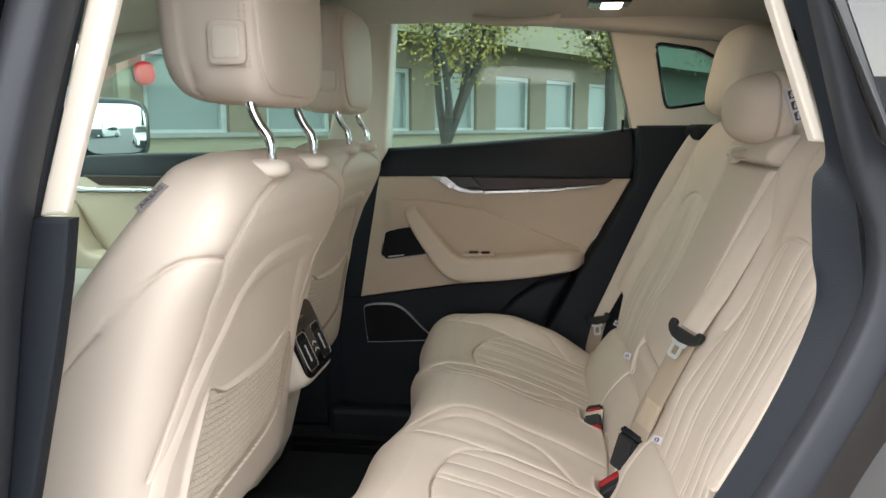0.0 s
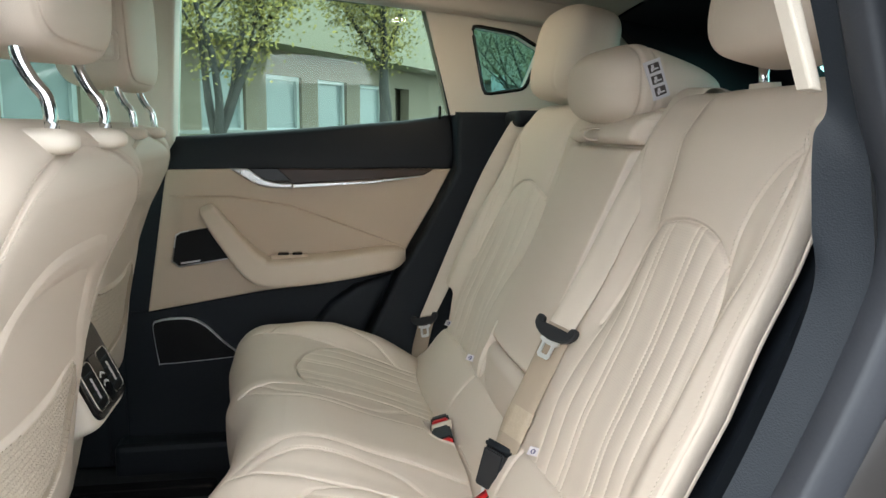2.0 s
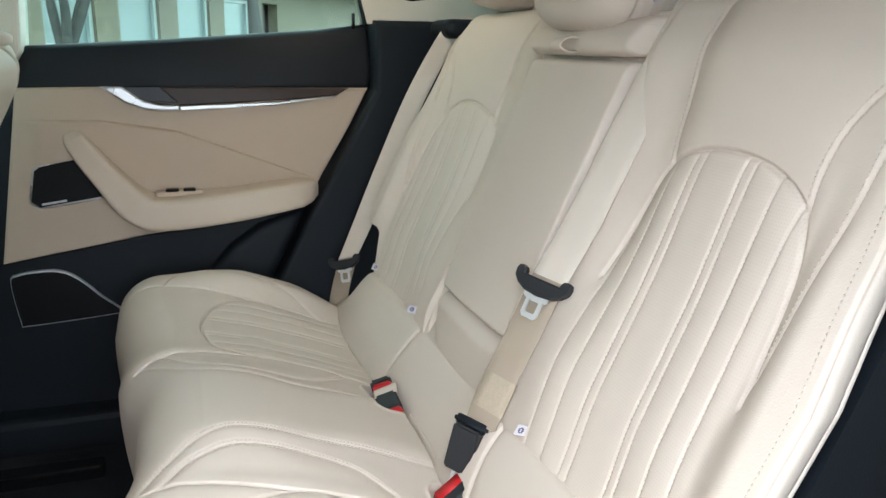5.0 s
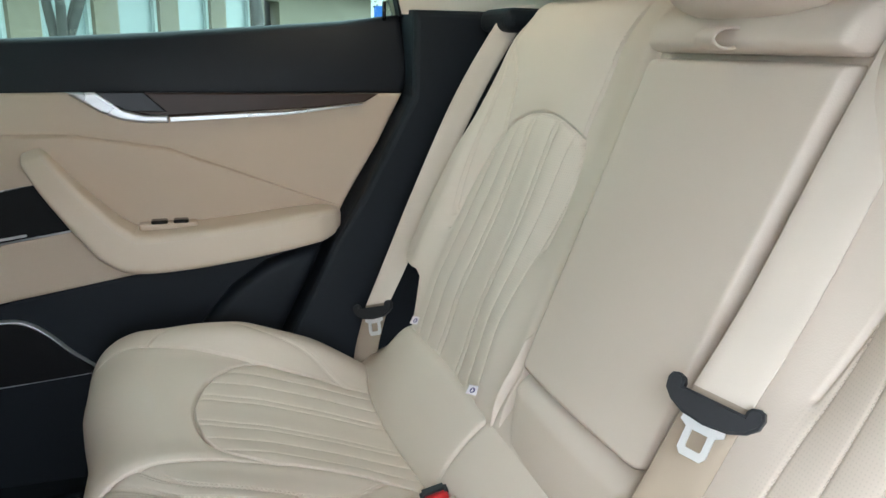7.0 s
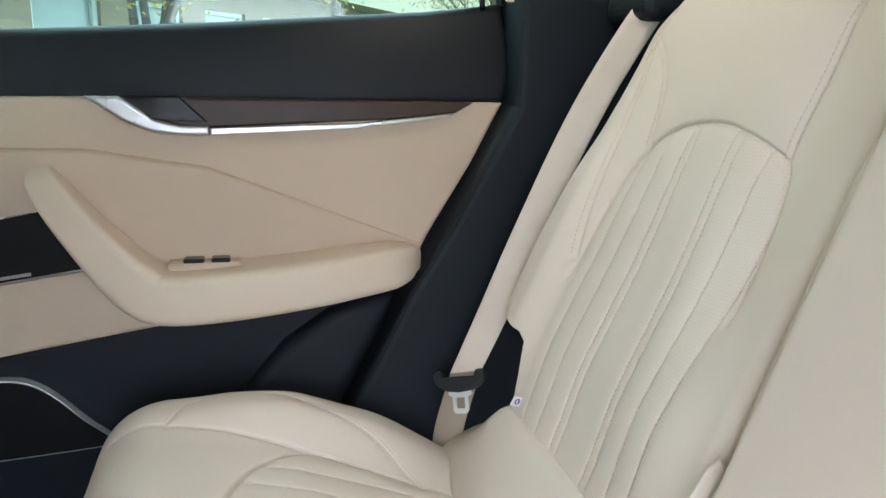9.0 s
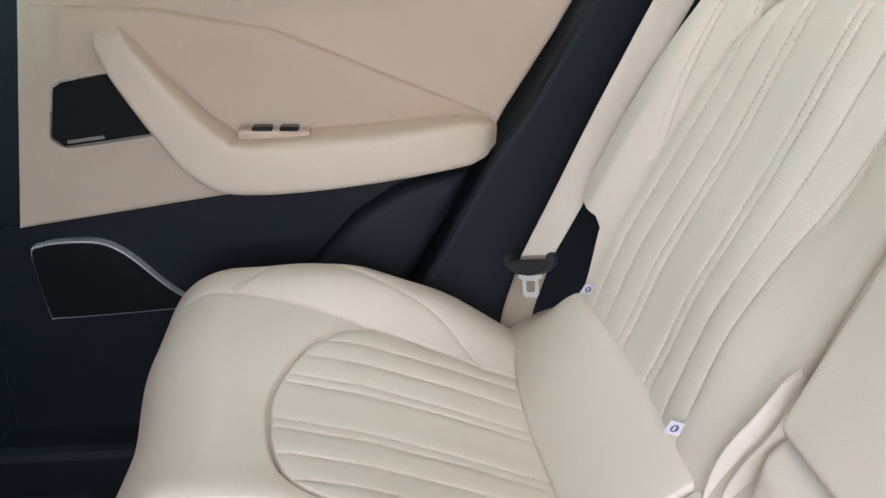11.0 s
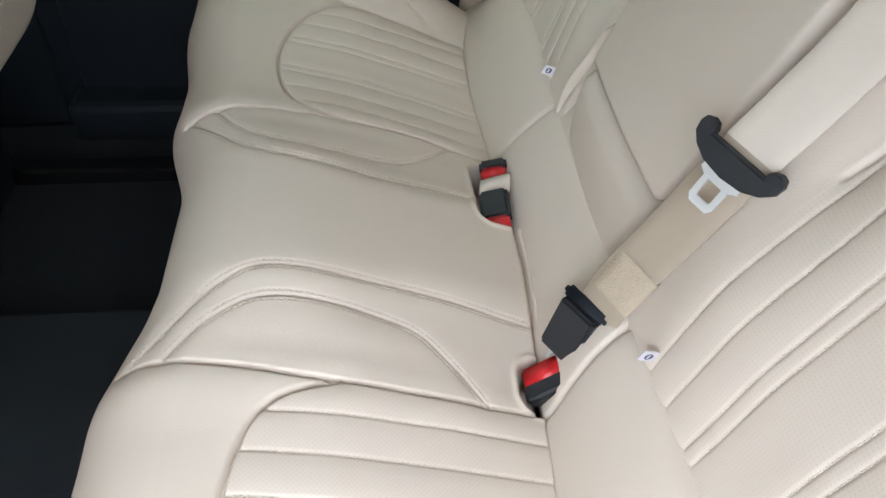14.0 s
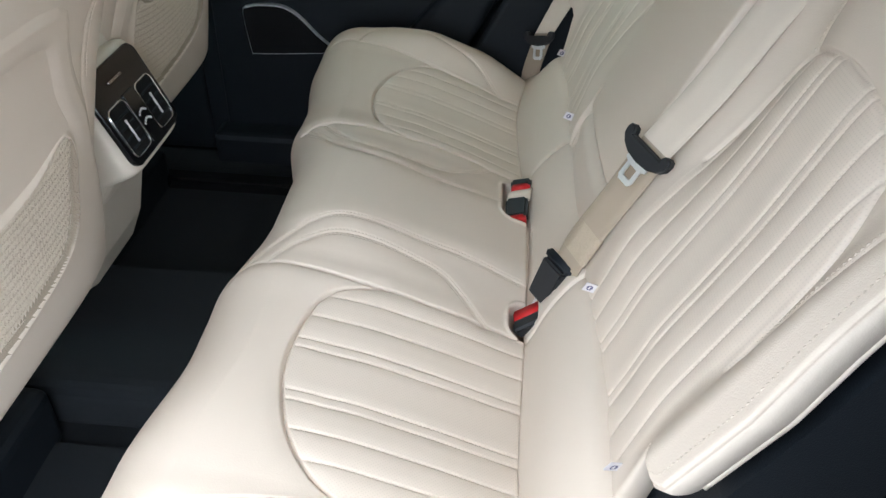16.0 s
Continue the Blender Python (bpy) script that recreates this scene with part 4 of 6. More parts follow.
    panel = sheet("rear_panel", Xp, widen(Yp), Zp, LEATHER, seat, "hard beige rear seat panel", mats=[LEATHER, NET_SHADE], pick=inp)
    # knitted net: rows of cord joined by slanting loops, proud of the panel
    verts, faces = [], []
    def cord(y0, z0, y1, z1, w, high):
        a, b = np.array((y0, z0)), np.array((y1, z1))
        d = (b - a) / (np.linalg.norm(b - a) + 1e-9)
        n2 = np.array((-d[1], d[0])) * w
        base = len(verts)
        for p in (a, b):
            for o, h in ((-1, 0.0), (0, high), (1, 0.0)):
                y, z = p + n2 * o
                x = float(rear_x(y + yc, z)) + 0.0005 + 0.010 * float(step(0.95, 0.75, z)) + h
                verts.append((x, float(widen(y + yc)), z))
        faces.extend([(base, base + 3, base + 4, base + 1), (base + 1, base + 4, base + 5, base + 2)])
    gap = 0.0098
    for r, z in enumerate(np.arange(0.775, 0.985, gap)):
        ys = np.arange(-0.19, 0.19, 0.0056)
        zs = z + 0.03 * (ys / 0.2) ** 2
        ok = within(ys, zs + gap, pocket) & within(ys, zs, pocket)
        for y, zz0, good in zip(ys, zs, ok):
            if good:
                cord(y, zz0, y + 0.0056, zz0, 0.0017, 0.0030)
                cord(y, zz0, y + 0.0050, zz0 + gap, 0.0014, 0.0024)
    tagged(raw("pocket_net", verts, faces, NET, panel, "beige knitted net pocket"), kind="stuff")
    # headrest
    hc = (-0.513, yc, 1.440)
    def shape(p, q):
        q[..., 0] += 0.028 * np.clip(p[..., 2], -1, 1) * -0.4
        flat = (p[..., 0] > 0) * (1 - np.clip((np.abs(p[..., 1]) - 0.3) / 0.7, 0, 1) ** 2)
        q[..., 1] *= 1 - 0.08 * (p[..., 2] < 0) * np.abs(p[..., 2])
        for e in (-0.38, 0.84):
            g = np.exp(-((p[..., 0] - e) / 0.022) ** 2) * 0.004
            q[..., 1] -= np.sign(p[..., 1]) * g
            q[..., 2] -= np.sign(p[..., 2]) * g
        return q
    head = pillow("headrest", hc, (0.070, 0.142, 0.116), LEATHER, seat, "thick beige leather headrest on bent chrome posts", (0.42, 0.36), shape, 70, 160, pose(0, 0, 0, 0, 4, 0))
    # stitch rows beside the rear seam of the headrest
    rows = []
    for sd in (-1, 1):
        for off in (0.050, 0.0445):
            hz = np.linspace(-0.088, 0.095, 60)
            lean = hc[0] + off - 0.0112 * hz / 0.116 + math.tan(radians(4)) * hz
            full = (1 - np.abs(hz / 0.116) ** (2 / 0.42)) ** 0.21
            wide = 0.142 * full * (1 - np.clip(off / (0.07 * full), 0, 0.99) ** (2 / 0.36)) ** 0.18 * (1 - 0.08 * np.maximum(0, -hz / 0.116))
            rows.append((np.stack([lean, yc + sd * (wide + 0.0008), hc[2] + hz], -1), np.tile((0.15, float(sd), 0.0), (60, 1))))
    stitches(head, rows, 0.0062, 0.004, 0.0008)
    # release plate on its side
    for k2, (hx, hz, dy, mt) in enumerate(((0.0225, 0.0245, 0.0, LEATHER), (0.0165, 0.018, 0.003, TRIM))):
        pillow("release_plate" if k2 == 0 else "release_button", (-0.484, yc - 0.1385 - dy, 1.392), (hx, 0.005, hz), mt, head, "", (0.3, 0.35), None, 24, 40)
    for d in (-0.087, 0.087):
        y = yc + d
        path = spline([(-0.497, y, 1.400), (-0.482, y, 1.345), (-0.478, y, 1.320), (-0.469, y, 1.300), (-0.458, y, 1.284), (-0.455, y, 1.264), (-0.455, y, 1.240)], 8)
        tube("post", path, 0.0062, CHROME, head, "bent chrome post", 16)
        pillow("collar", (-0.464, y, 1.246), (0.031, 0.027, 0.012), TRIM, head, "beige oval collar", (0.7, 0.9), None, 16, 28)
    if near:
        along = Vector((0.52, 0.55, 0.65)).normalized()
        out = Vector((-0.2, -0.75, 0.62))
        out = (out - along * out.dot(along)).normalized()
        m = Matrix((along, -out, along.cross(-out))).transposed().to_4x4()
        m.translation = Vector((-0.537, yc - 0.227, 1.221)) + out * 0.003
        bm = bmesh.new()
        bmesh.ops.create_cube(bm, size=1, matrix=m @ Matrix.Diagonal((0.040, 0.0015, 0.013, 1)))
        tagl = part("airbag_tag", bm, TAG_GREY, back, "grey cloth airbag tag", smooth=False)
        cu = bpy.data.curves.new("airbag_text", "FONT")
        cu.body, cu.size, cu.align_x, cu.align_y, cu.extrude = "AIRBAG", 0.0094, "CENTER", "CENTER", 0.0002
        tx = new("airbag_text", cu)
        tx.data.materials.append(TAG_INK)
        tx.parent = tagl
        tx.matrix_basis = m @ pose(0, -0.0012, 0, 90, 0, 0)
    # seat cushion and base
    pillow("seat_cushion", (-1.03, yc, 0.62), (0.30, 0.25, 0.12), LEATHER, seat, "", (0.4, 0.4), None, 30, 60)
    box("seat_base", -1.20, -0.70, yc - 0.20, yc + 0.20, 0.40, 0.52, BLACK, seat, "black plastic seat base", 0.02, 3)
    seat.location.x += dx
    return seat


def net_material():
    m = material("beige_knitted_net", (0.55, 0.47, 0.38), 0.8, grain=0.8, grain_scale=420, spots=0.08, spot_scale=60)
    return m


NET = net_material()
# Shade behind the net's holes, put into a darker colour inside the pocket outline.
NET_SHADE = material("shaded_net_ground", (0.30, 0.245, 0.19), 0.9, grain=0.5, grain_scale=500, spots=0.1, spot_scale=80)
TAG_GREY = material("grey_cloth_tag", (0.30, 0.27, 0.27), 0.8, spots=0.05)
front_seat(-0.36, True)
front_seat(0.36, False, -0.09)


def console():
    c = thing("centre_console", (-0.8, 0, 0.42), "beige centre console with a black rear air vent panel", "car console")
    # body: sections along x, rear end rounded
    prism("console_body", [(-0.80, 0.44), (-0.76, 0.54), (-0.665, 0.605), (-0.640, 0.66), (-0.615, 0.76), (-0.580, 0.815), (-0.60, 0.90), (-0.645, 0.985), (-0.68, 1.00), (-1.6, 1.00), (-1.6, 0.44)], -0.042, 0.112, TRIM, c, bevel=0.02, seg=4)
    # vent head proud of the body
    at = pose(-0.5745, 0.040, 0.890, 0, -24, 0)
    pillow("vent_surround", (-0.613, 0.040, 0.873), (0.043, 0.0915, 0.077), TRIM, c, "rounded beige vent surround", (0.25, 0.3), None, 40, 80, pose(0, 0, 0, 0, -24, 0))
    def rounded_slab(name, y0, y1, z0, z1, dx, r, mat, parent, label="", t=0.010, hole=None):
        """A plate with round corners facing the rear; hole cuts a round-cornered opening inset by that much."""
        def ring(inset, x):
            q = max(r - inset, 0.002)
            pts = []
            for cy, cz, a0 in ((y1 - inset - q, z1 - inset - q, 0), (y0 + inset + q, z1 - inset - q, 90), (y0 + inset + q, z0 + inset + q, 180), (y1 - inset - q, z0 + inset + q, 270)):
                for i in range(7):
                    a = radians(a0 + 15 * i)
                    pts.append(tuple(at @ Vector((x, cy + q * math.cos(a), cz + q * math.sin(a)))))
            return pts
        n = 28
        rings = [ring(0, dx - t), ring(0, dx - 0.0015), ring(0.0012, dx)]
        if hole:
            rings += [ring(hole - 0.0008, dx), ring(hole, dx - 0.001), ring(hole, dx - t)]
        verts = [p for rg in rings for p in rg]
        faces = [(i * n + j, i * n + (j + 1) % n, (i + 1) * n + (j + 1) % n, (i + 1) * n + j) for i in range(len(rings) - 1) for j in range(n)]
        if not hole:
            faces.append(tuple((len(rings) - 1) * n + j for j in range(n)))
        ob = raw(name, verts, faces, mat, parent, label, smooth=False)
        return ob
    face = rounded_slab("vent_panel", -0.080, 0.080, -0.066, 0.066, 0.004, 0.018, GLOSS_BLACK, c, "glossy black vent panel")
    # chrome outline of the vents, broken at the middle
    for y0, y1 in ((-0.070, -0.017), (0.017, 0.070)):
        rim = rounded_slab("vent_rim", y0, y1, -0.056, 0.018, 0.0062, 0.012, CHROME, face, "thin chrome vent rim", 0.006, 0.0014)
        rounded_slab("vent_mouth", y0 + 0.0022, y1 - 0.0022, -0.0538, 0.0158, 0.0046, 0.010, GRILLE, rim, "dark vent mouth", 0.004)
        for z in (-0.042, -0.028, -0.014, 0.0):
            rounded_slab("vent_slat", y0 + 0.005, y1 - 0.005, z - 0.0022, z + 0.0022, 0.0058, 0.002, BLACK, rim, "black vent slat", 0.003)
        rounded_slab("vent_tab", (y0 + y1) / 2 - 0.0010, (y0 + y1) / 2 + 0.0010, -0.040, -0.006, 0.0075, 0.002, SATIN, rim, "small metal vent tab", 0.004)
    rounded_slab("vent_divider", -0.0172, 0.0172, -0.057, 0.019, 0.0066, 0.003, GLOSS_BLACK, face, "gloss black divider", 0.006)
    for k, z0 in enumerate((-0.030, -0.016)):
        for i in range(6):
            y, z = -0.010 + 0.004 * i, z0 + 0.004 * math.sin(i / 5 * math.pi)
            rounded_slab("dot", y - 0.0008, y + 0.0008, z - 0.0008, z + 0.0008, 0.0071, 0.0007, TAG, face, "white printed dot", 0.0008)
    rounded_slab("metal_strip", -0.026, 0.014, 0.041, 0.0435, 0.0052, 0.001, CHROME, face, "thin metal strip", 0.003)


console()

# ---- car body and trim ----
DARK_GLASS = tinted_glass("dark_tinted_glass", (0.12, 0.13, 0.14), 0.10)
LAMP_GLOW = bpy.data.materials.new("lamp_glow")
LAMP_GLOW.use_nodes = True
LAMP_GLOW.node_tree.nodes["Principled BSDF"].inputs["Base Color"].default_value = (0.9, 0.85, 0.75, 1)
LAMP_GLOW.node_tree.nodes["Principled BSDF"].inputs["Emission Color"].default_value = (1.0, 0.86, 0.66, 1)
LAMP_GLOW.node_tree.nodes["Principled BSDF"].inputs["Emission Strength"].default_value = 6.0
G_SIDE = "car doors"
ARM_BEIGE = material("beige_armrest_leather", (0.58, 0.48, 0.38), 0.5, grain=0.15, grain_scale=700, spots=0.035, spot_scale=5)


def loft_y(name, outline, y_of, mat, parent, label="", depth=0.03, n=1, bevel=0.004):
    return prism(name, outline, 0, depth, mat, parent, label, bevel, 2, at=lambda x, z: y_of(x, z))


def rear_door():
    d = thing("rear_car_door", (-0.27, 0.74, 0.45), "closed rear car door with beige leather panel and black trim", "car door", G_SIDE)
    # window ledge and black upper trim
    up = prism("upper_trim", [(-0.66, 1.150), (-0.60, 1.232), (-0.30, 1.252), (0.0, 1.277), (0.108, 1.291), (0.118, 1.20), (0.106, 1.154)], 0.712, 0.80, BLACK_LEATHER, d, "black leather upper door trim", 0.012, 4, True,
               at=lambda x, z: 0.028 * step(1.19, 1.29, z))
    # main beige panel
    prism("door_panel", [(-0.575, 1.158), (-0.43, 1.160), (0.103, 1.158), (0.06, 1.075), (0.0, 0.975), (-0.03, 0.915), (-0.20, 0.88), (-0.36, 0.862), (-0.632, 0.818)], 0.705, 0.78, DOOR_BEIGE, d, "beige leather door panel", 0.006, 3)
    # sculpted swell above the armrest
    nx, nz = 120, 60
    u, v = np.meshgrid(np.linspace(0, 1, nx), np.linspace(0, 1, nz))
    X = -0.57 + u * (0.53 + 0.03 * v)
    top = np.interp(u, (0, 0.25, 0.5, 0.75, 1.0), (1.100, 1.098, 1.075, 1.02, 0.965))
    Z = 0.95 + (top - 0.95) * v
    Y = 0.703 - 0.009 * np.sin(np.clip(v, 0, 1) * math.pi * 0.5) ** 2 * step(1.0, 0.96, v) * step(0, 0.06, u) * step(1, 0.9, u) + 0.006 * step(0.985, 1.0, v)
    sheet("panel_swell", X, Y, Z, DOOR_BEIGE, d)
    # wood strip and chrome spear with the handle
    prism("wood_strip", [(-0.385, 1.1605), (-0.30, 1.1600), (0.060, 1.1580), (0.035, 1.144), (-0.05, 1.135), (-0.30, 1.122), (-0.355, 1.132)], 0.699, 0.74, WOOD, d, "dark wood veneer strip", 0.003)
    prism("handle_recess", [(-0.390, 1.1615), (-0.318, 1.1615), (-0.285, 1.130), (-0.345, 1.132), (-0.365, 1.142)], 0.697, 0.74, GLOSS_BLACK, d, "black door handle recess", 0.002)
    prism("chrome_spear", [(-0.428, 1.161), (-0.388, 1.162), (-0.372, 1.150), (-0.350, 1.134), (-0.320, 1.126), (-0.284, 1.1255), (-0.284, 1.114), (-0.320, 1.114), (-0.352, 1.118), (-0.385, 1.131)], 0.690, 0.74, SATIN, d, "brushed metal door handle", 0.004, 3)
    prism("chrome_strip", [(-0.282, 1.1230), (-0.10, 1.1295), (0.030, 1.1420), (0.030, 1.1400), (-0.10, 1.1235), (-0.282, 1.1145)], 0.694, 0.74, SATIN, d, "brushed metal trim strip", 0.002)
    # armrest and pull handle: one swept pad
    path = spline([(-0.486, 0.688, 1.076), (-0.478, 0.672, 1.058), (-0.455, 0.660, 1.025), (-0.422, 0.656, 0.982), (-0.375, 0.654, 0.930), (-0.330, 0.654, 0.914), (-0.20, 0.656, 0.923), (-0.10, 0.660, 0.936), (-0.035, 0.674, 0.944), (-0.012, 0.690, 0.944)], 9)
    k = len(path)
    run = np.linspace(0, 1, k)
    hh = np.interp(run, (0, 0.08, 0.3, 0.45, 0.62, 0.85, 1.0), (0.014, 0.019, 0.025, 0.033, 0.033, 0.029, 0.014))
    hd = np.interp(run, (0, 0.08, 0.3, 0.5, 0.62, 0.85, 1.0), (0.010, 0.018, 0.026, 0.036, 0.042, 0.038, 0.016))
    tan = np.gradient(path, axis=0)
    tan /= np.linalg.norm(tan, axis=1)[:, None]
    upn = np.stack([-tan[:, 2], 0 * run, tan[:, 0]], -1)
    upn /= np.linalg.norm(upn, axis=1)[:, None]
    ang = np.linspace(0, 2 * math.pi, 40, endpoint=False)
    pw = lambda c, e: np.sign(c) * np.abs(c) ** e
    lift = 0.08 * pw(np.cos(ang), 0.5) * (np.sin(ang) > 0)
    ring = path[:, None] + upn[:, None] * (hh[:, None] * (pw(np.sin(ang), 0.34) + lift)[None])[..., None] + np.array((0, 1, 0)) * (hd[:, None] * pw(np.cos(ang), 0.34)[None])[..., None] + np.array((0, 0.018, 0))
    arm = sheet("armrest", ring[..., 0], ring[..., 1], ring[..., 2], ARM_BEIGE, d, "padded beige armrest with pull handle", wrap=True)
    raw("armrest_end", ring[-1].tolist(), [tuple(range(40))], ARM_BEIGE, arm)
    raw("armrest_tip", ring[0].tolist(), [tuple(range(40))], ARM_BEIGE, arm)
    stitches(arm, [(ring[6:-3, 18] + (0, -0.0008, 0), np.tile((0.0, -1.0, 0.5), (k - 9, 1)))], 0.005, 0.0034)
    # window switch on top of the armrest
    sw = box("window_switch", -0.340, -0.250, 0.668, 0.694, 0.944, 0.9565, DOOR_BEIGE, arm, "window switch plate", 0.004, 3)
    box("switch_key", -0.322, -0.296, 0.669, 0.690, 0.954, 0.9610, GLOSS_BLACK, sw, "small black switch", 0.003)
    box("switch_key", -0.288, -0.264, 0.669, 0.690, 0.954, 0.9610, GLOSS_BLACK, sw, "small black switch", 0.003)
    # midrange loudspeaker
    sp = prism("loudspeaker_rim", [(-0.560, 1.005), (-0.548, 1.012), (-0.480, 1.026), (-0.430, 0.945), (-0.555, 0.926), (-0.572, 0.940)], 0.699, 0.72, SATIN, d, "thin bright loudspeaker rim", 0.002)
    prism("loudspeaker_grille", [(-0.557, 1.002), (-0.547, 1.009), (-0.482, 1.022), (-0.436, 0.948), (-0.554, 0.930), (-0.568, 0.942)], 0.696, 0.72, GRILLE, sp, "black loudspeaker grille", 0.002)
    bm = bmesh.new()
    bmesh.ops.create_cube(bm, size=1, matrix=pose(-0.527, 0.6955, 0.9395, 0, -8, 0) @ Matrix.Diagonal((0.045, 0.0012, 0.004, 1)))
    part("name_bar", bm, SATIN, sp, "small metal name bar", smooth=False)
    # black lower door and woofer
    prism("lower_trim", [(-0.70, 0.815), (-0.632, 0.817), (-0.36, 0.861), (-0.20, 0.879), (-0.03, 0.914), (-0.06, 0.84), (-0.14, 0.70), (-0.22, 0.50), (-0.25, 0.42), (-0.70, 0.42)], 0.722, 0.80, BLACK, d, "black lower door trim", 0.008, 3)
    prism("door_pocket", [(-0.28, 0.66), (-0.255, 0.765), (-0.20, 0.83), (-0.139, 0.872), (-0.045, 0.898), (-0.08, 0.82), (-0.16, 0.66)], 0.690, 0.74, BLACK, d, "black moulded door pocket", 0.020, 4, True)
    w = prism("woofer_rim", spline([(-0.624, 0.780), (-0.612, 0.794), (-0.58, 0.799), (-0.535, 0.797), (-0.500, 0.777), (-0.460, 0.735), (-0.424, 0.702), (-0.440, 0.697), (-0.53, 0.690), (-0.606, 0.686), (-0.614, 0.692)], 4, True).tolist(), 0.708, 0.74, STEEL, d, "thin bright woofer rim", 0.002)
    prism("woofer_grille", [(p[0], p[1]) for p in (np.array(spline([(-0.624, 0.780), (-0.612, 0.794), (-0.58, 0.799), (-0.535, 0.797), (-0.500, 0.777), (-0.460, 0.735), (-0.424, 0.702), (-0.440, 0.697), (-0.53, 0.690), (-0.606, 0.686), (-0.614, 0.692)], 4, True)) - (-0.54, 0.74)) * (0.980, 0.955) + (-0.54, 0.74)], 0.705, 0.74, GRILLE, w, "black woofer grille", 0.003)
    # window frame, glass, lock pin
    outer = [(-0.62, 1.225), (-0.565, 1.60), (-0.525, 1.612), (0.070, 1.565), (0.13, 1.285)]
    inner = [(-0.575, 1.228), (-0.550, 1.575), (-0.535, 1.588), (0.048, 1.548), (0.106, 1.288)]
    bm = bmesh.new()
    lay = [[[bm.verts.new((x, y, z)) for x, z in lp] for lp in (outer, inner)] for y in (0.735, 0.785)]
    for i in range(4):
        (o1, i1), (o2, i2) = lay
        for f in ((o1[i], i1[i], i1[i + 1], o1[i + 1]), (o2[i + 1], i2[i + 1], i2[i], o2[i]), (i1[i], i2[i], i2[i + 1], i1[i + 1]), (o1[i + 1], o2[i + 1], o2[i], o1[i])):
            bm.faces.new(f)
    bmesh.ops.recalc_face_normals(bm, faces=bm.faces[:])
    part("window_frame", bm, BLACK, d, "black window frame", smooth=False)
    prism("window_glass", [(-0.60, 1.21), (-0.545, 1.585), (-0.52, 1.59), (0.055, 1.547), (0.112, 1.27)], 0.758, 0.762, GLASS, d, "green-tinted window glass", 0)
    tube("lock_pin", [(0.080, 0.742, 1.28), (0.080, 0.742, 1.312)], 0.0035, GLOSS_BLACK, d, "black lock pin", 10)
    prism("outer_skin", [(-0.70, 0.40), (-0.62, 1.22), (0.13, 1.275), (0.0, 0.90), (-0.2, 0.40)], 0.86, 0.90, PAINT, d, "dark painted outer skin", 0.01)


rear_door()


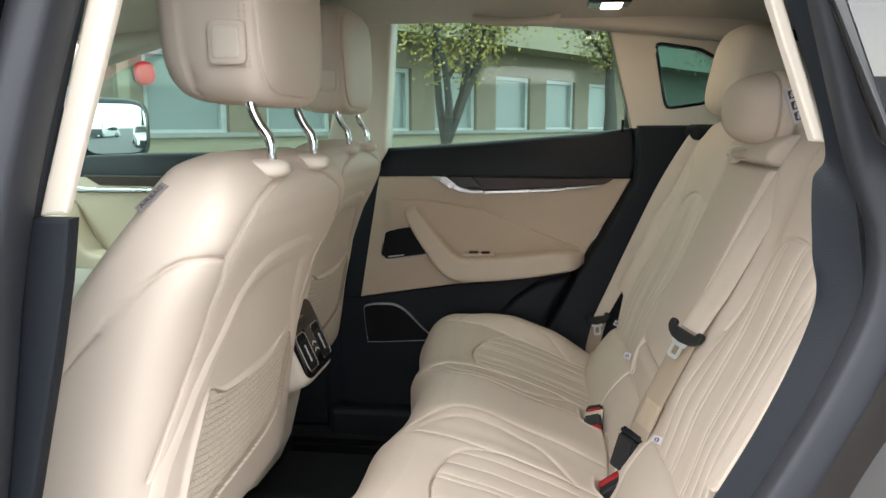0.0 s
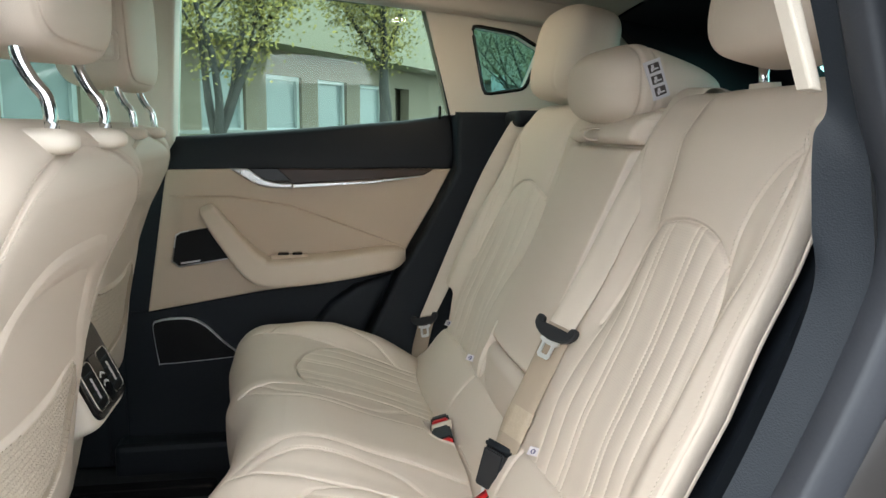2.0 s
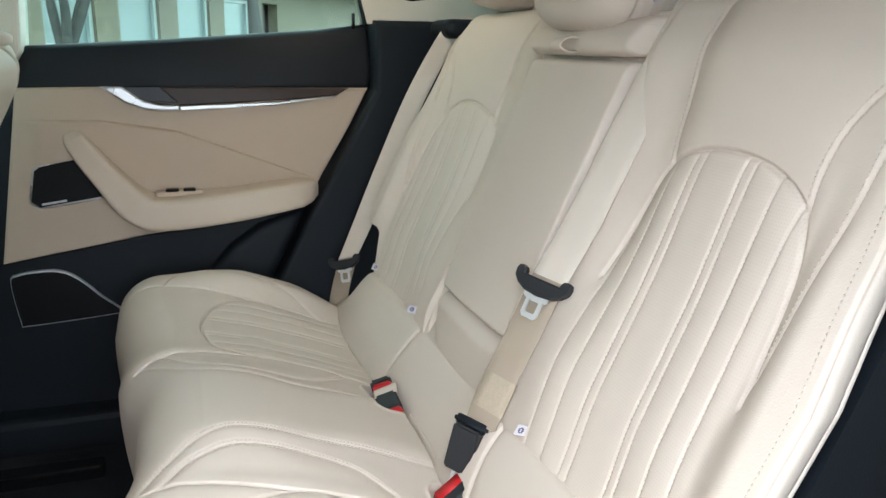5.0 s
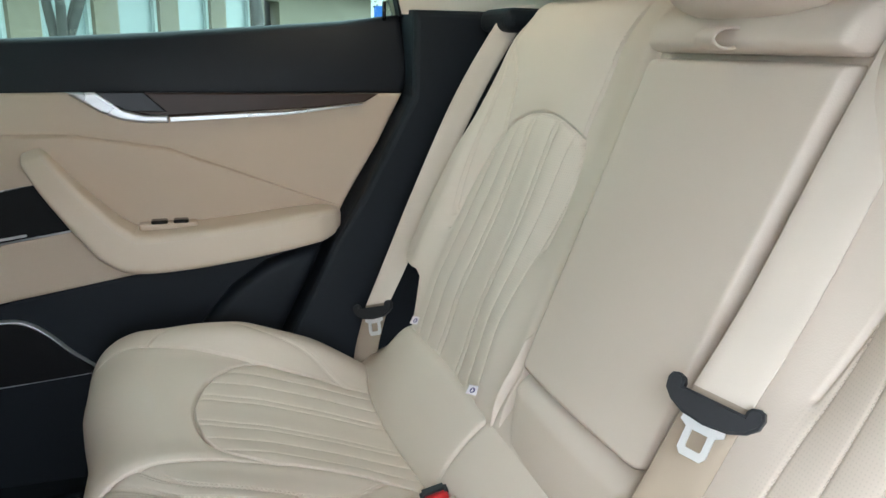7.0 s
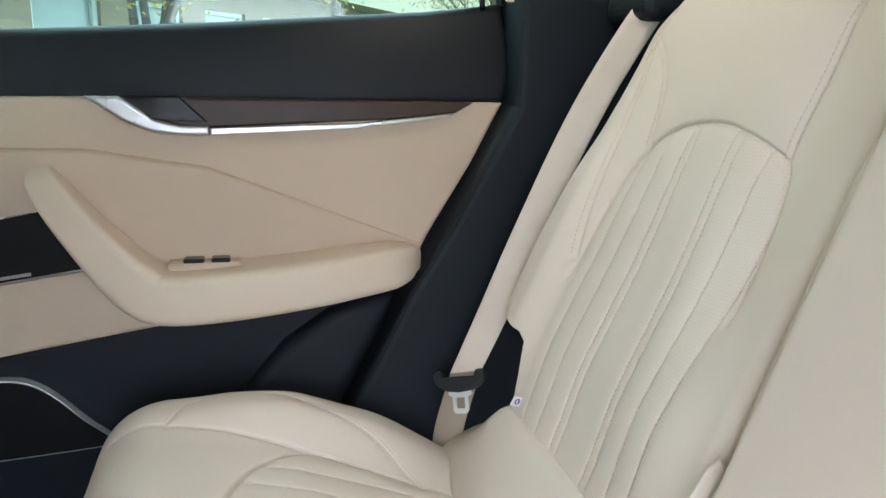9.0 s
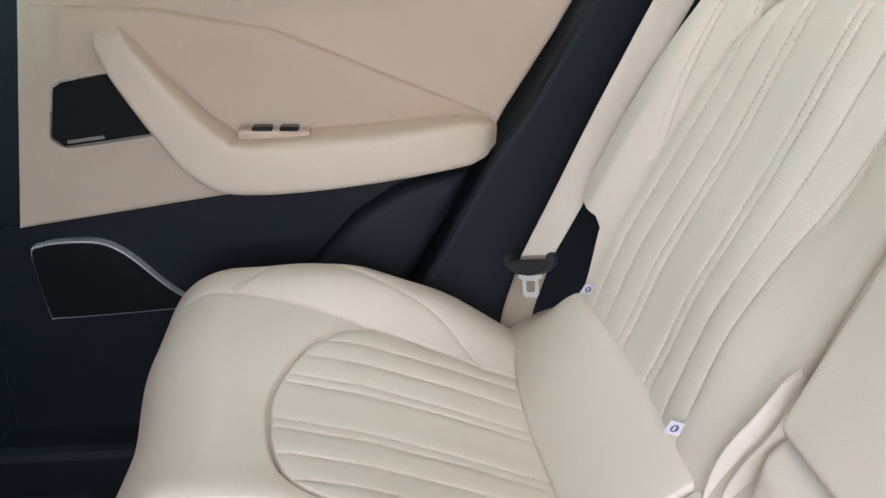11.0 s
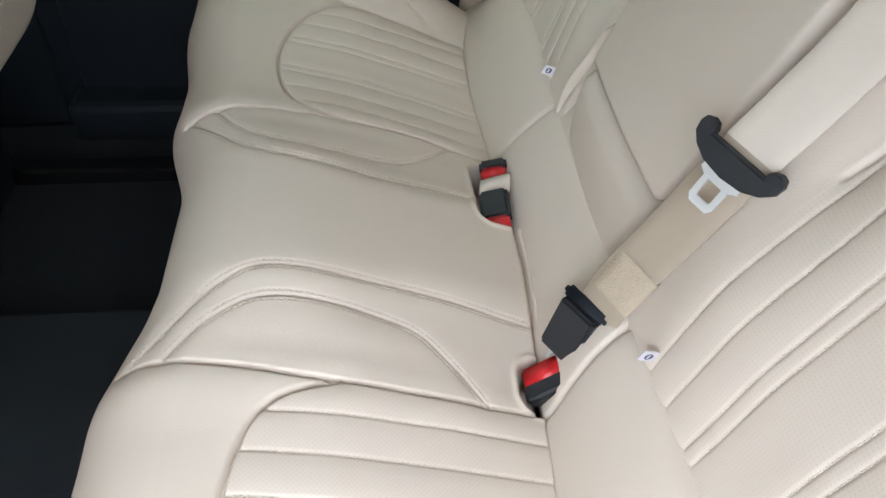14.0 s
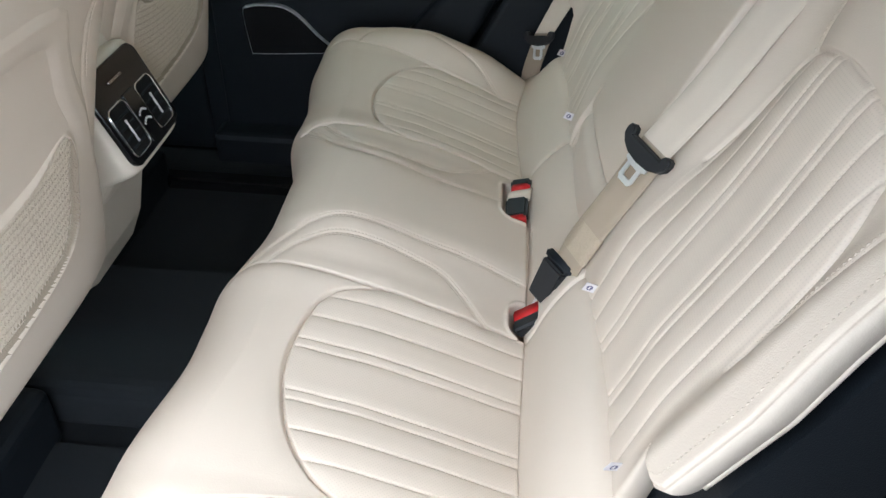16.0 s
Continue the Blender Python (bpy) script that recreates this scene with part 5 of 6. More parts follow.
def front_door():
    d = thing("front_car_door", (-1.2, 0.74, 0.45), "closed front car door with beige leather panel and black trim", "car door", G_SIDE)
    prism("upper_trim", [(-1.95, 1.14), (-1.90, 1.19), (-1.30, 1.215), (-0.72, 1.225), (-0.73, 1.152)], 0.712, 0.80, BLACK_LEATHER, d, "black leather upper door trim", 0.012, 4, True, at=lambda x, z: 0.028 * step(1.17, 1.23, z))
    prism("door_panel", [(-1.85, 1.145), (-0.745, 1.156), (-0.76, 0.82), (-1.80, 0.78)], 0.705, 0.78, DOOR_BEIGE, d, "beige leather door panel", 0.006, 3)
    prism("wood_strip", [(-1.45, 1.155), (-0.78, 1.152), (-0.80, 1.118), (-1.40, 1.126)], 0.699, 0.74, WOOD, d, "dark wood veneer strip", 0.003)
    prism("chrome_spear", [(-1.60, 1.155), (-1.545, 1.156), (-1.50, 1.132), (-1.44, 1.120), (-0.80, 1.116), (-0.80, 1.106), (-1.46, 1.106), (-1.55, 1.128)], 0.690, 0.74, SATIN, d, "brushed metal door handle strip", 0.004, 3)
    path = spline([(-1.52, 0.69, 1.055), (-1.49, 0.665, 1.02), (-1.44, 0.655, 0.95), (-1.38, 0.650, 0.905), (-1.20, 0.652, 0.905), (-0.85, 0.66, 0.915)], 10)
    tube("armrest", path, 0.04, DOOR_BEIGE, d, "padded beige armrest with pull handle", 24, flat=(0.045, 0.036), up=(0, 0, 1))
    prism("loudspeaker_grille", [(-1.66, 1.0), (-1.56, 1.02), (-1.47, 0.92), (-1.66, 0.90)], 0.697, 0.72, GRILLE, d, "black loudspeaker grille", 0.002)
    prism("lower_trim", [(-1.95, 0.78), (-0.74, 0.82), (-0.74, 0.42), (-1.95, 0.42)], 0.722, 0.80, BLACK, d, "black lower door trim", 0.008)
    prism("window_glass", [(-1.75, 1.19), (-0.72, 1.22), (-0.68, 1.595), (-1.05, 1.575), (-1.35, 1.45)], 0.758, 0.762, GLASS, d, "green-tinted window glass", 0)
    prism("outer_skin", [(-1.95, 0.40), (-1.90, 1.19), (-0.70, 1.22), (-0.72, 0.40)], 0.86, 0.90, PAINT, d, "dark painted outer skin", 0.01)
    # wing mirror outside the glass
    m = thing("wing_mirror", (-1.55, 0.90, 1.20), "black wing mirror reflecting parked cars and trees", "wing mirror")
    pillow("housing", (-1.592, 1.020, 1.283), (0.075, 0.185, 0.106), GLOSS_BLACK, m, "black mirror housing", (0.45, 0.45), None, 30, 60, pose(0, 0, 0, 0, 0, -18))
    tube("arm", [(-1.58, 0.80, 1.20), (-1.58, 0.90, 1.23)], 0.03, GLOSS_BLACK, m, "", 12)
    # slightly domed glass
    u, v = np.meshgrid(np.linspace(-1, 1, 41), np.linspace(0, 1, 21))
    ang = u * math.pi
    ry, rz = v * 0.120 * np.sign(np.cos(ang)) * np.abs(np.cos(ang)) ** 0.45, v * 0.080 * np.sign(np.sin(ang)) * np.abs(np.sin(ang)) ** 0.45
    q = np.stack([0.006 - (ry ** 2 + rz ** 2) / 2.0, ry, rz], -1) @ np.array(pose(0, 0, 0, 0, 0, -21).to_3x3()).T + np.array((-1.509, 0.995, 1.286))
    sheet("mirror_glass", q[..., 0], q[..., 1], q[..., 2], MIRROR, m, "mirror glass")


front_door()

car = thing("car", (0, 0, 0.3), "dark car body with beige headliner and pillar trim", "car")
# floor, tunnel and mats
floor_ob = tagged(box("floor", -2.1, 0.15, -0.78, 0.78, 0.36, 0.415, CARPET, None, bevel=0.01), "black carpeted car floor", "floor", kind="structure")
prism("tunnel", [(-2.0, 0.40), (-2.0, 0.50), (-0.35, 0.50), (-0.30, 0.40)], -0.15, 0.15, CARPET, car, "black carpeted floor tunnel", 0.03, 4)
for y in (-0.45, 0.45):
    mat_ob = thing("floor_mat", (-0.6, y, 0.415), "black ribbed floor mat", "floor mat", "rear floor mats")
    box("mat", -0.82, -0.33, y - 0.26, y + 0.26, 0.414, 0.426, CARPET, mat_ob, bevel=0.005)
box("seat_riser", -0.33, 0.02, -0.68, 0.68, 0.40, 0.66, BLACK, car, "black seat base", 0.02)
box("sill_trim", -0.72, -0.25, 0.66, 0.74, 0.40, 0.50, BLACK, car, "black sill trim", 0.015)
box("sill", -0.75, 0.0, -0.84, -0.70, 0.36, 0.47, BLACK, car, "black door sill", 0.02)

for y in (0.17, 0.55):
    box("seat_rail", -1.10, -0.47, y - 0.022, y + 0.022, 0.41, 0.452, GLOSS_BLACK, car, "black front seat rail", 0.008, 3)

# headliner and roof
def roof_z(x, y):
    return 1.590 - 0.030 * (np.abs(y) / 0.66) ** 2.5 - 0.16 * np.maximum(0, x - 0.15) ** 1.5 - 0.06 * np.maximum(0, -0.9 - x) ** 1.3


xs, ys = np.meshgrid(np.linspace(-1.40, 0.50, 80), np.linspace(-0.67, 0.67, 60), indexing="ij")
tagged(sheet("ceiling", xs, ys, roof_z(xs, ys), HEADLINER, None, flip=True), "beige cloth car headliner", "ceiling", kind="structure")
bx, by = np.meshgrid(np.linspace(0.502, 0.79, 20), np.linspace(-0.67, 0.67, 40), indexing="ij")
sheet("tailgate_header", bx, by, roof_z(bx, by) - 0.004, BLACK, car, "black trim above the rear window", flip=True)
xs, ys = np.meshgrid(np.linspace(-1.40, 0.76, 80), np.linspace(-0.67, 0.67, 60), indexing="ij")
sheet("roof_skin", xs, ys * 1.06, roof_z(xs, ys) + 0.05, PAINT, car, "dark painted roof")
for sd in (1, -1):
    # rail above the doors
    rail = spline([(-1.45, sd * 0.70, 1.47), (-1.0, sd * 0.690, 1.585), (-0.5, sd * 0.685, 1.604), (0.05, sd * 0.685, 1.564), (0.40, sd * 0.67, 1.525), (0.78, sd * 0.64, 1.48), (1.16, sd * 0.66, 1.26)], 10)
    tube("roof_rail_trim", rail[:42], 0.04, HEADLINER, car, "beige roof rail trim", 16, flat=(0.045, 0.030))
    tube("roof_rail", rail + (0, sd * 0.055, 0.025), 0.04, PAINT, car, "dark painted roof rail", 12, flat=(0.035, 0.04))
    # windscreen pillar
    tube("windscreen_pillar", [(-1.42, sd * 0.69, 1.49), (-2.0, sd * 0.74, 1.15)], 0.045, TRIM, car, "beige windscreen pillar", 14)
# far middle pillar
prism("middle_pillar_trim", [(-0.735, 1.15), (-0.645, 1.60), (-0.530, 1.60), (-0.553, 1.225), (-0.60, 1.15)], 0.690, 0.78, TRIM, car, "beige middle pillar trim", 0.010, 3)
box("middle_pillar_base", -0.80, -0.57, 0.728, 0.80, 0.42, 1.16, BLACK, car, "black lower middle pillar", 0.012)

# far rear quarter: beige trim round a small window, black lower part
quarter = [(0.150, 1.505), (0.183, 1.340), (0.287, 1.355), (0.327, 1.452), (0.262, 1.488)]
def rounded(loop, k=0.16):
    """Small chamfers at the corners of an outline."""
    p = np.array(loop)
    out = []
    for a, b, c in zip(np.roll(p, 1, 0), p, np.roll(p, -1, 0)):
        out += [b + (a - b) * k, b + (a - b) * k * 0.4 + (c - b) * k * 0.08, b + (c - b) * k * 0.4 + (a - b) * k * 0.08, b + (c - b) * k]
    return out


def ring_panel(name, outer, inner, y0, y1, mat, label):
    bm = bmesh.new()
    n = len(outer)
    lay = [[[bm.verts.new((x, y, z)) for x, z in lp] for lp in (outer, inner)] for y in (y0, y1)]
    (o1, i1), (o2, i2) = lay
    for i in range(n):
        j = (i + 1) % n
        for f in ((o1[i], o1[j], i1[j], i1[i]), (o2[j], o2[i], i2[i], i2[j]), (i1[i], i1[j], i2[j], i2[i])):
            bm.faces.new(f)
    bmesh.ops.recalc_face_normals(bm, faces=bm.faces[:])
    return part(name, bm, mat, car, label, smooth=False)


for sd in (1,):
    ring_panel("quarter_trim", [(0.028, 1.57), (0.100, 1.290), (0.46, 1.290), (0.66, 1.44), (0.40, 1.56)], quarter, sd * 0.700, sd * 0.76, TRIM, "beige rear pillar trim")
    tube("quarter_seal", [(x, sd * 0.702, z) for x, z in rounded(quarter)] , 0.005, GLOSS_BLACK, car, "black quarter window seal", 8, closed=True)
    prism("quarter_glass", [(x * 1.02, z) for x, z in quarter], sd * 0.752, sd * 0.756, REAR_GLASS, car, "small tinted quarter window", 0)
    prism("rear_side_trim", [(0.112, 1.297), (0.60, 1.30), (0.90, 1.25), (0.90, 0.42), (-0.24, 0.42), (-0.13, 0.70), (-0.03, 0.905), (0.02, 0.985), (0.110, 1.155)], sd * 0.665, sd * 0.78, BLACK, car, "black rear side trim", 0.012, 3)
box("belt_outlet", 0.225, 0.33, 0.545, 0.665, 1.262, 1.300, BLACK, car, "black seat belt outlet", 0.016, 4)

for sd in (1, -1):
    prism("tail_pillar_trim", [(0.44, 1.58), (0.80, 1.54), (1.20, 1.27), (1.20, 1.20), (0.62, 1.22), (0.58, 1.44)], sd * 0.655, sd * 0.74, BLACK, car, "black tail pillar trim", 0.02, 3)
# cargo area and tailgate
box("cargo_floor", 0.30, 1.25, -0.66, 0.66, 0.70, 0.74, CARPET, car, "black cargo floor", 0.01)
prism("parcel_shelf", [(0.38, 1.255), (0.40, 1.275), (0.98, 1.245), (0.98, 1.225)], -0.62, 0.62, BLACK, car, "black parcel shelf", 0)
bm = bmesh.new()
outer = [(0.70, -0.67, 1.545), (0.70, 0.67, 1.545), (1.18, 0.68, 1.20), (1.18, -0.68, 1.20)]
inner = [(0.775, -0.52, 1.478), (0.775, 0.52, 1.478), (1.10, 0.56, 1.265), (1.10, -0.56, 1.265)]
vo, vi = [bm.verts.new(p) for p in outer], [bm.verts.new(p) for p in inner]
vo2, vi2 = [bm.verts.new((x + 0.03, y, z + 0.04)) for x, y, z in outer], [bm.verts.new((x + 0.03, y, z + 0.04)) for x, y, z in inner]
for i in range(4):
    j = (i + 1) % 4
    for f in ((vo[i], vo[j], vi[j], vi[i]), (vo2[j], vo2[i], vi2[i], vi2[j]), (vi[i], vi[j], vi2[j], vi2[i])):
        bm.faces.new(f)
bmesh.ops.recalc_face_normals(bm, faces=bm.faces[:])
part("tailgate_frame", bm, BLACK, car, "black tailgate trim", smooth=False)
gl = [(0.76, -0.54, 1.500), (0.76, 0.54, 1.500), (1.11, 0.58, 1.275), (1.11, -0.58, 1.275)]
raw("rear_glass", [*gl, *[(x + 0.004, y, z + 0.005) for x, y, z in gl]], [(0, 1, 2, 3), (7, 6, 5, 4)], REAR_GLASS, car, "dark green-tinted rear window", smooth=False)
box("tailgate_lower", 1.14, 1.20, -0.66, 0.66, 0.40, 1.24, BLACK, car, "black lower tailgate", 0.02)
# windscreen and dashboard
ws = [(-1.38, -0.62, 1.55), (-1.38, 0.62, 1.55), (-2.05, 0.70, 1.12), (-2.05, -0.70, 1.12)]
raw("windscreen", [*ws, *[(x - 0.004, y, z + 0.005) for x, y, z in ws]], [(0, 1, 2, 3), (7, 6, 5, 4)], GLASS, car, "tinted windscreen", smooth=False)
prism("dashboard", [(-1.55, 0.60), (-1.58, 1.05), (-1.70, 1.12), (-2.10, 1.12), (-2.10, 0.42), (-1.70, 0.42)], -0.70, 0.70, BLACK, car, "black dashboard", 0.03, 4)
# near side: pillars, seals and outer skin round the open doorway
prism("near_middle_pillar_trim", [(-0.5535, 1.222), (-0.5285, 1.224), (-0.385, 1.64), (-0.415, 1.64)], -0.752, -0.744, TRIM, car, "beige middle pillar trim", 0.003)
prism("near_middle_pillar", [(-0.80, 0.42), (-0.69, 0.42), (-0.625, 0.78), (-0.574, 0.966), (-0.543, 1.09), (-0.526, 1.166), (-0.517, 1.2215), (-0.5535, 1.2215), (-0.42, 1.64), (-0.56, 1.62), (-0.62, 1.22), (-0.80, 1.20)], -0.764, -0.750, BLACK, car, "black middle pillar", 0.004, 2)
seal_b = spline([(-0.73, -0.785, 0.45), (-0.665, -0.785, 0.78), (-0.615, -0.785, 0.97), (-0.578, -0.783, 1.18), (-0.545, -0.778, 1.31), (-0.490, -0.765, 1.48), (-0.44, -0.745, 1.62)], 10)
tube("door_seal", seal_b, 0.024, RUBBER, car, "dark rubber door seal", 16, flat=(0.022, 0.020), up=(1, 0, 0.2))
prism("near_front_glass", [(-1.70, 1.21), (-0.592, 1.225), (-0.47, 1.62), (-1.05, 1.60), (-1.35, 1.45)], -0.802, -0.798, DARK_GLASS, car, "tinted front door window", 0)
prism("near_front_skin", [(-1.95, 0.40), (-1.90, 1.19), (-0.625, 1.215), (-0.66, 0.40)], -0.86, -0.80, PAINT, car, "dark painted front door", 0.012)
tube("glass_trim", [(-0.600, -0.803, 1.20), (-0.470, -0.803, 1.62)], 0.006, GLOSS_BLACK, car, "black window trim", 8)
# near rear pillar: beige strip, black trim, seal, jamb and outer skin
prism("near_rear_pillar_trim", [(0.0905, 1.287), (0.1005, 1.285), (0.000, 1.56), (-0.012, 1.56)], -0.705, -0.690, TRIM, car, "beige rear pillar trim strip", 0.002)
C_IN = [(-0.02, 1.58), (0.045, 1.43), (0.094, 1.290), (0.088, 1.255), (0.092, 1.20), (0.096, 1.15), (0.06, 1.05), (0.0, 0.93), (-0.09, 0.76), (-0.17, 0.60), (-0.20, 0.42)]
C_LAND = [(0.00, 1.58), (0.055, 1.43), (0.103, 1.285), (0.118, 1.22), (0.124, 1.165), (0.106, 1.105), (0.078, 1.045), (0.045, 0.98), (-0.04, 0.82), (-0.11, 0.66), (-0.14, 0.42)]
C_SEAL = [(0.02, 1.585), (0.070, 1.435), (0.115, 1.285), (0.138, 1.22), (0.139, 1.165), (0.120, 1.105), (0.094, 1.045), (0.062, 0.98), (-0.022, 0.82), (-0.09, 0.66), (-0.12, 0.42)]
C_OUT = [(0.04, 1.59), (0.086, 1.44), (0.133, 1.285), (0.158, 1.22), (0.160, 1.165), (0.146, 1.105), (0.118, 1.045), (0.088, 0.98), (0.004, 0.82), (-0.064, 0.66), (-0.094, 0.42)]
def strip(name, a, ya, b, yb, mat, label, n=24, bow=0.0):
    """A curved strip between two lines of the doorway."""
    pa, pb = spline(a, 12), spline(b, 12)
    ta, tb = np.linspace(0, 1, len(pa)), np.linspace(0, 1, len(pb))
    t = np.linspace(0, 1, 120)
    A = np.stack([np.interp(t, ta, pa[:, 0]), np.full(120, ya), np.interp(t, ta, pa[:, 1])], -1)
    B = np.stack([np.interp(t, tb, pb[:, 0]), np.full(120, yb), np.interp(t, tb, pb[:, 1])], -1)
    w = np.linspace(0, 1, n)
    P = A[None] + (B - A)[None] * w[:, None, None]
    P[..., 1] -= bow * np.sin(w * math.pi)[:, None]
    return sheet(name, P[..., 0], P[..., 1], P[..., 2], mat, car, label)
deep = [(x + 0.20, z) for x, z in C_IN]
mid = [(x + 0.092, z) for x, z in C_IN]
strip("near_side_trim", C_IN, -0.715, mid, -0.672, NAVY, "grained dark rear side trim", 16, 0.006)
strip("near_side_shell", [(x + 0.090, z) for x, z in C_IN], -0.668, deep, -0.60, TAUPE, "dark taupe shell beside the seat", 20, 0.008)
strip("seal_land", C_IN, -0.715, C_LAND, -0.735, BLACK, "black pillar edge", 12)
tube("door_seal", [(x, -0.745, z) for x, z in spline(C_SEAL, 12)], 0.02, RUBBER, car, "dark rubber door seal", 18, flat=(0.016, 0.015), up=(0, 1, 0))
strip("door_jamb", C_SEAL, -0.742, C_OUT, -0.785, PAINT, "dark painted door jamb", 12, -0.006)
def quarter_skin():
    t = np.linspace(0, 1, 90)
    pa = spline(C_OUT, 12)
    tt = np.linspace(0, 1, len(pa))
    k = np.linspace(0.21, 1, 90)
    ex, ez = np.interp(k, tt, pa[:, 0]), np.interp(k, tt, pa[:, 1])
    w = np.linspace(0, 1, 60)[:, None]
    X = ex[None] + w * 0.9
    Z = ez[None] + 0 * w
    Y = -0.785 - 0.085 * (1 - np.exp(-w / 0.07)) * (0.35 + 0.65 * step(1.30, 1.10, Z)) - 0.03 * step(1.0, 0.8, Z)
    sheet("quarter_skin", X, Y, Z, PAINT, car, "dark painted rear quarter")
quarter_skin()
prism("near_quarter_glass", [(0.110, 1.284), (0.020, 1.52), (0.30, 1.50), (0.62, 1.40), (0.62, 1.30)], -0.800, -0.796, DARK_GLASS, car, "dark tinted quarter window", 0)
tube("quarter_glass_trim", [(0.000, -0.801, 1.54), (0.104, -0.801, 1.292), (0.112, -0.802, 1.283), (0.40, -0.804, 1.296), (0.62, -0.804, 1.30)], 0.0055, GLOSS_BLACK, car, "black window trim", 8)
box("red_pillar_tag", -0.655, -0.600, 0.683, 0.689, 1.566, 1.574, RED, car, "small red tag on the pillar", 0.001)
# ceiling lamp, grab handle, coat hook, far belt guide
lamp = thing("ceiling_lamp", (0.011, 0.45, 1.585), "lit ceiling reading lamp with a clear lens", "ceiling lamp")
lz = 1.590 - 0.030 * (0.45 / 0.66) ** 2.5
box("lamp_base", -0.035, 0.060, 0.405, 0.495, lz - 0.016, lz + 0.012, GLOSS_BLACK, lamp, "black lamp base", 0.006, 3)
box("lens", -0.005, 0.040, 0.412, 0.488, lz - 0.019, lz - 0.010, LAMP_GLOW, lamp, "glowing lamp lens", 0.004, 2)
grab = thing("grab_handle", (-0.20, 0.62, 1.585), "folded beige grab handle above the door", "grab handle")
tube("bar", spline([(-0.30, 0.60, 1.575), (-0.285, 0.59, 1.555), (-0.20, 0.585, 1.548), (-0.115, 0.59, 1.552), (-0.10, 0.60, 1.57)], 8), 0.011, HEADLINER, grab, "beige grab bar", 12)

# ---- outdoors ----
def outdoor_material(name, c, rough=0.9, spots=0.12, scale=3.0, grain=0.3, gs=60):
    return material(name, c, rough, spots=spots, spot_scale=scale, grain=grain, grain_scale=gs)


ASPHALT = outdoor_material("asphalt", (0.11, 0.11, 0.112))
STUCCO = outdoor_material("beige_stucco_wall", (0.17, 0.14, 0.105))
FASCIA = outdoor_material("cream_fascia", (0.23, 0.21, 0.155), spots=0.08, scale=1.0)
LEDGE = outdoor_material("grey_ledge", (0.22, 0.22, 0.21))
WHITE_FRAME = outdoor_material("white_window_frame", (0.34, 0.37, 0.37), 0.5)
BLIND = outdoor_material("pale_window_blind", (0.17, 0.20, 0.20), 0.30, spots=0.15, scale=0.8)
BARK = outdoor_material("dark_bark", (0.055, 0.05, 0.045), spots=0.35, scale=12, grain=0.9, gs=40)
GRASS = outdoor_material("dull_grass", (0.07, 0.09, 0.03), spots=0.4, scale=8, grain=0.9, gs=30)
tagged(box("ground", -400, 400, -400, 400, -0.2, 0.0, ASPHALT, None, bevel=0), "grey asphalt car park", "ground", kind="structure")


def leaf_material(name, c1, c2):
    m = material(name, c1, 0.7, spots=0)
    nt = m.node_tree
    g = nt.nodes.new("ShaderNodeNewGeometry")
    r = nt.nodes.new("ShaderNodeValToRGB")
    r.color_ramp.elements[0].color, r.color_ramp.elements[1].color = (*c1, 1), (*c2, 1)
    nt.links.new(g.outputs["Random Per Island"], r.inputs[0])
    nt.links.new(r.outputs[0], nt.nodes["Principled BSDF"].inputs["Base Color"])
    nt.nodes["Principled BSDF"].inputs["Subsurface Weight"].default_value = 0.0
    return m


LEAF = leaf_material("yellowing_leaves", (0.07, 0.07, 0.025), (0.34, 0.27, 0.06))
LEAF_DRY = leaf_material("sparse_dry_leaves", (0.09, 0.08, 0.04), (0.30, 0.24, 0.11))
NEEDLE = leaf_material("dark_needles", (0.015, 0.03, 0.02), (0.04, 0.07, 0.045))


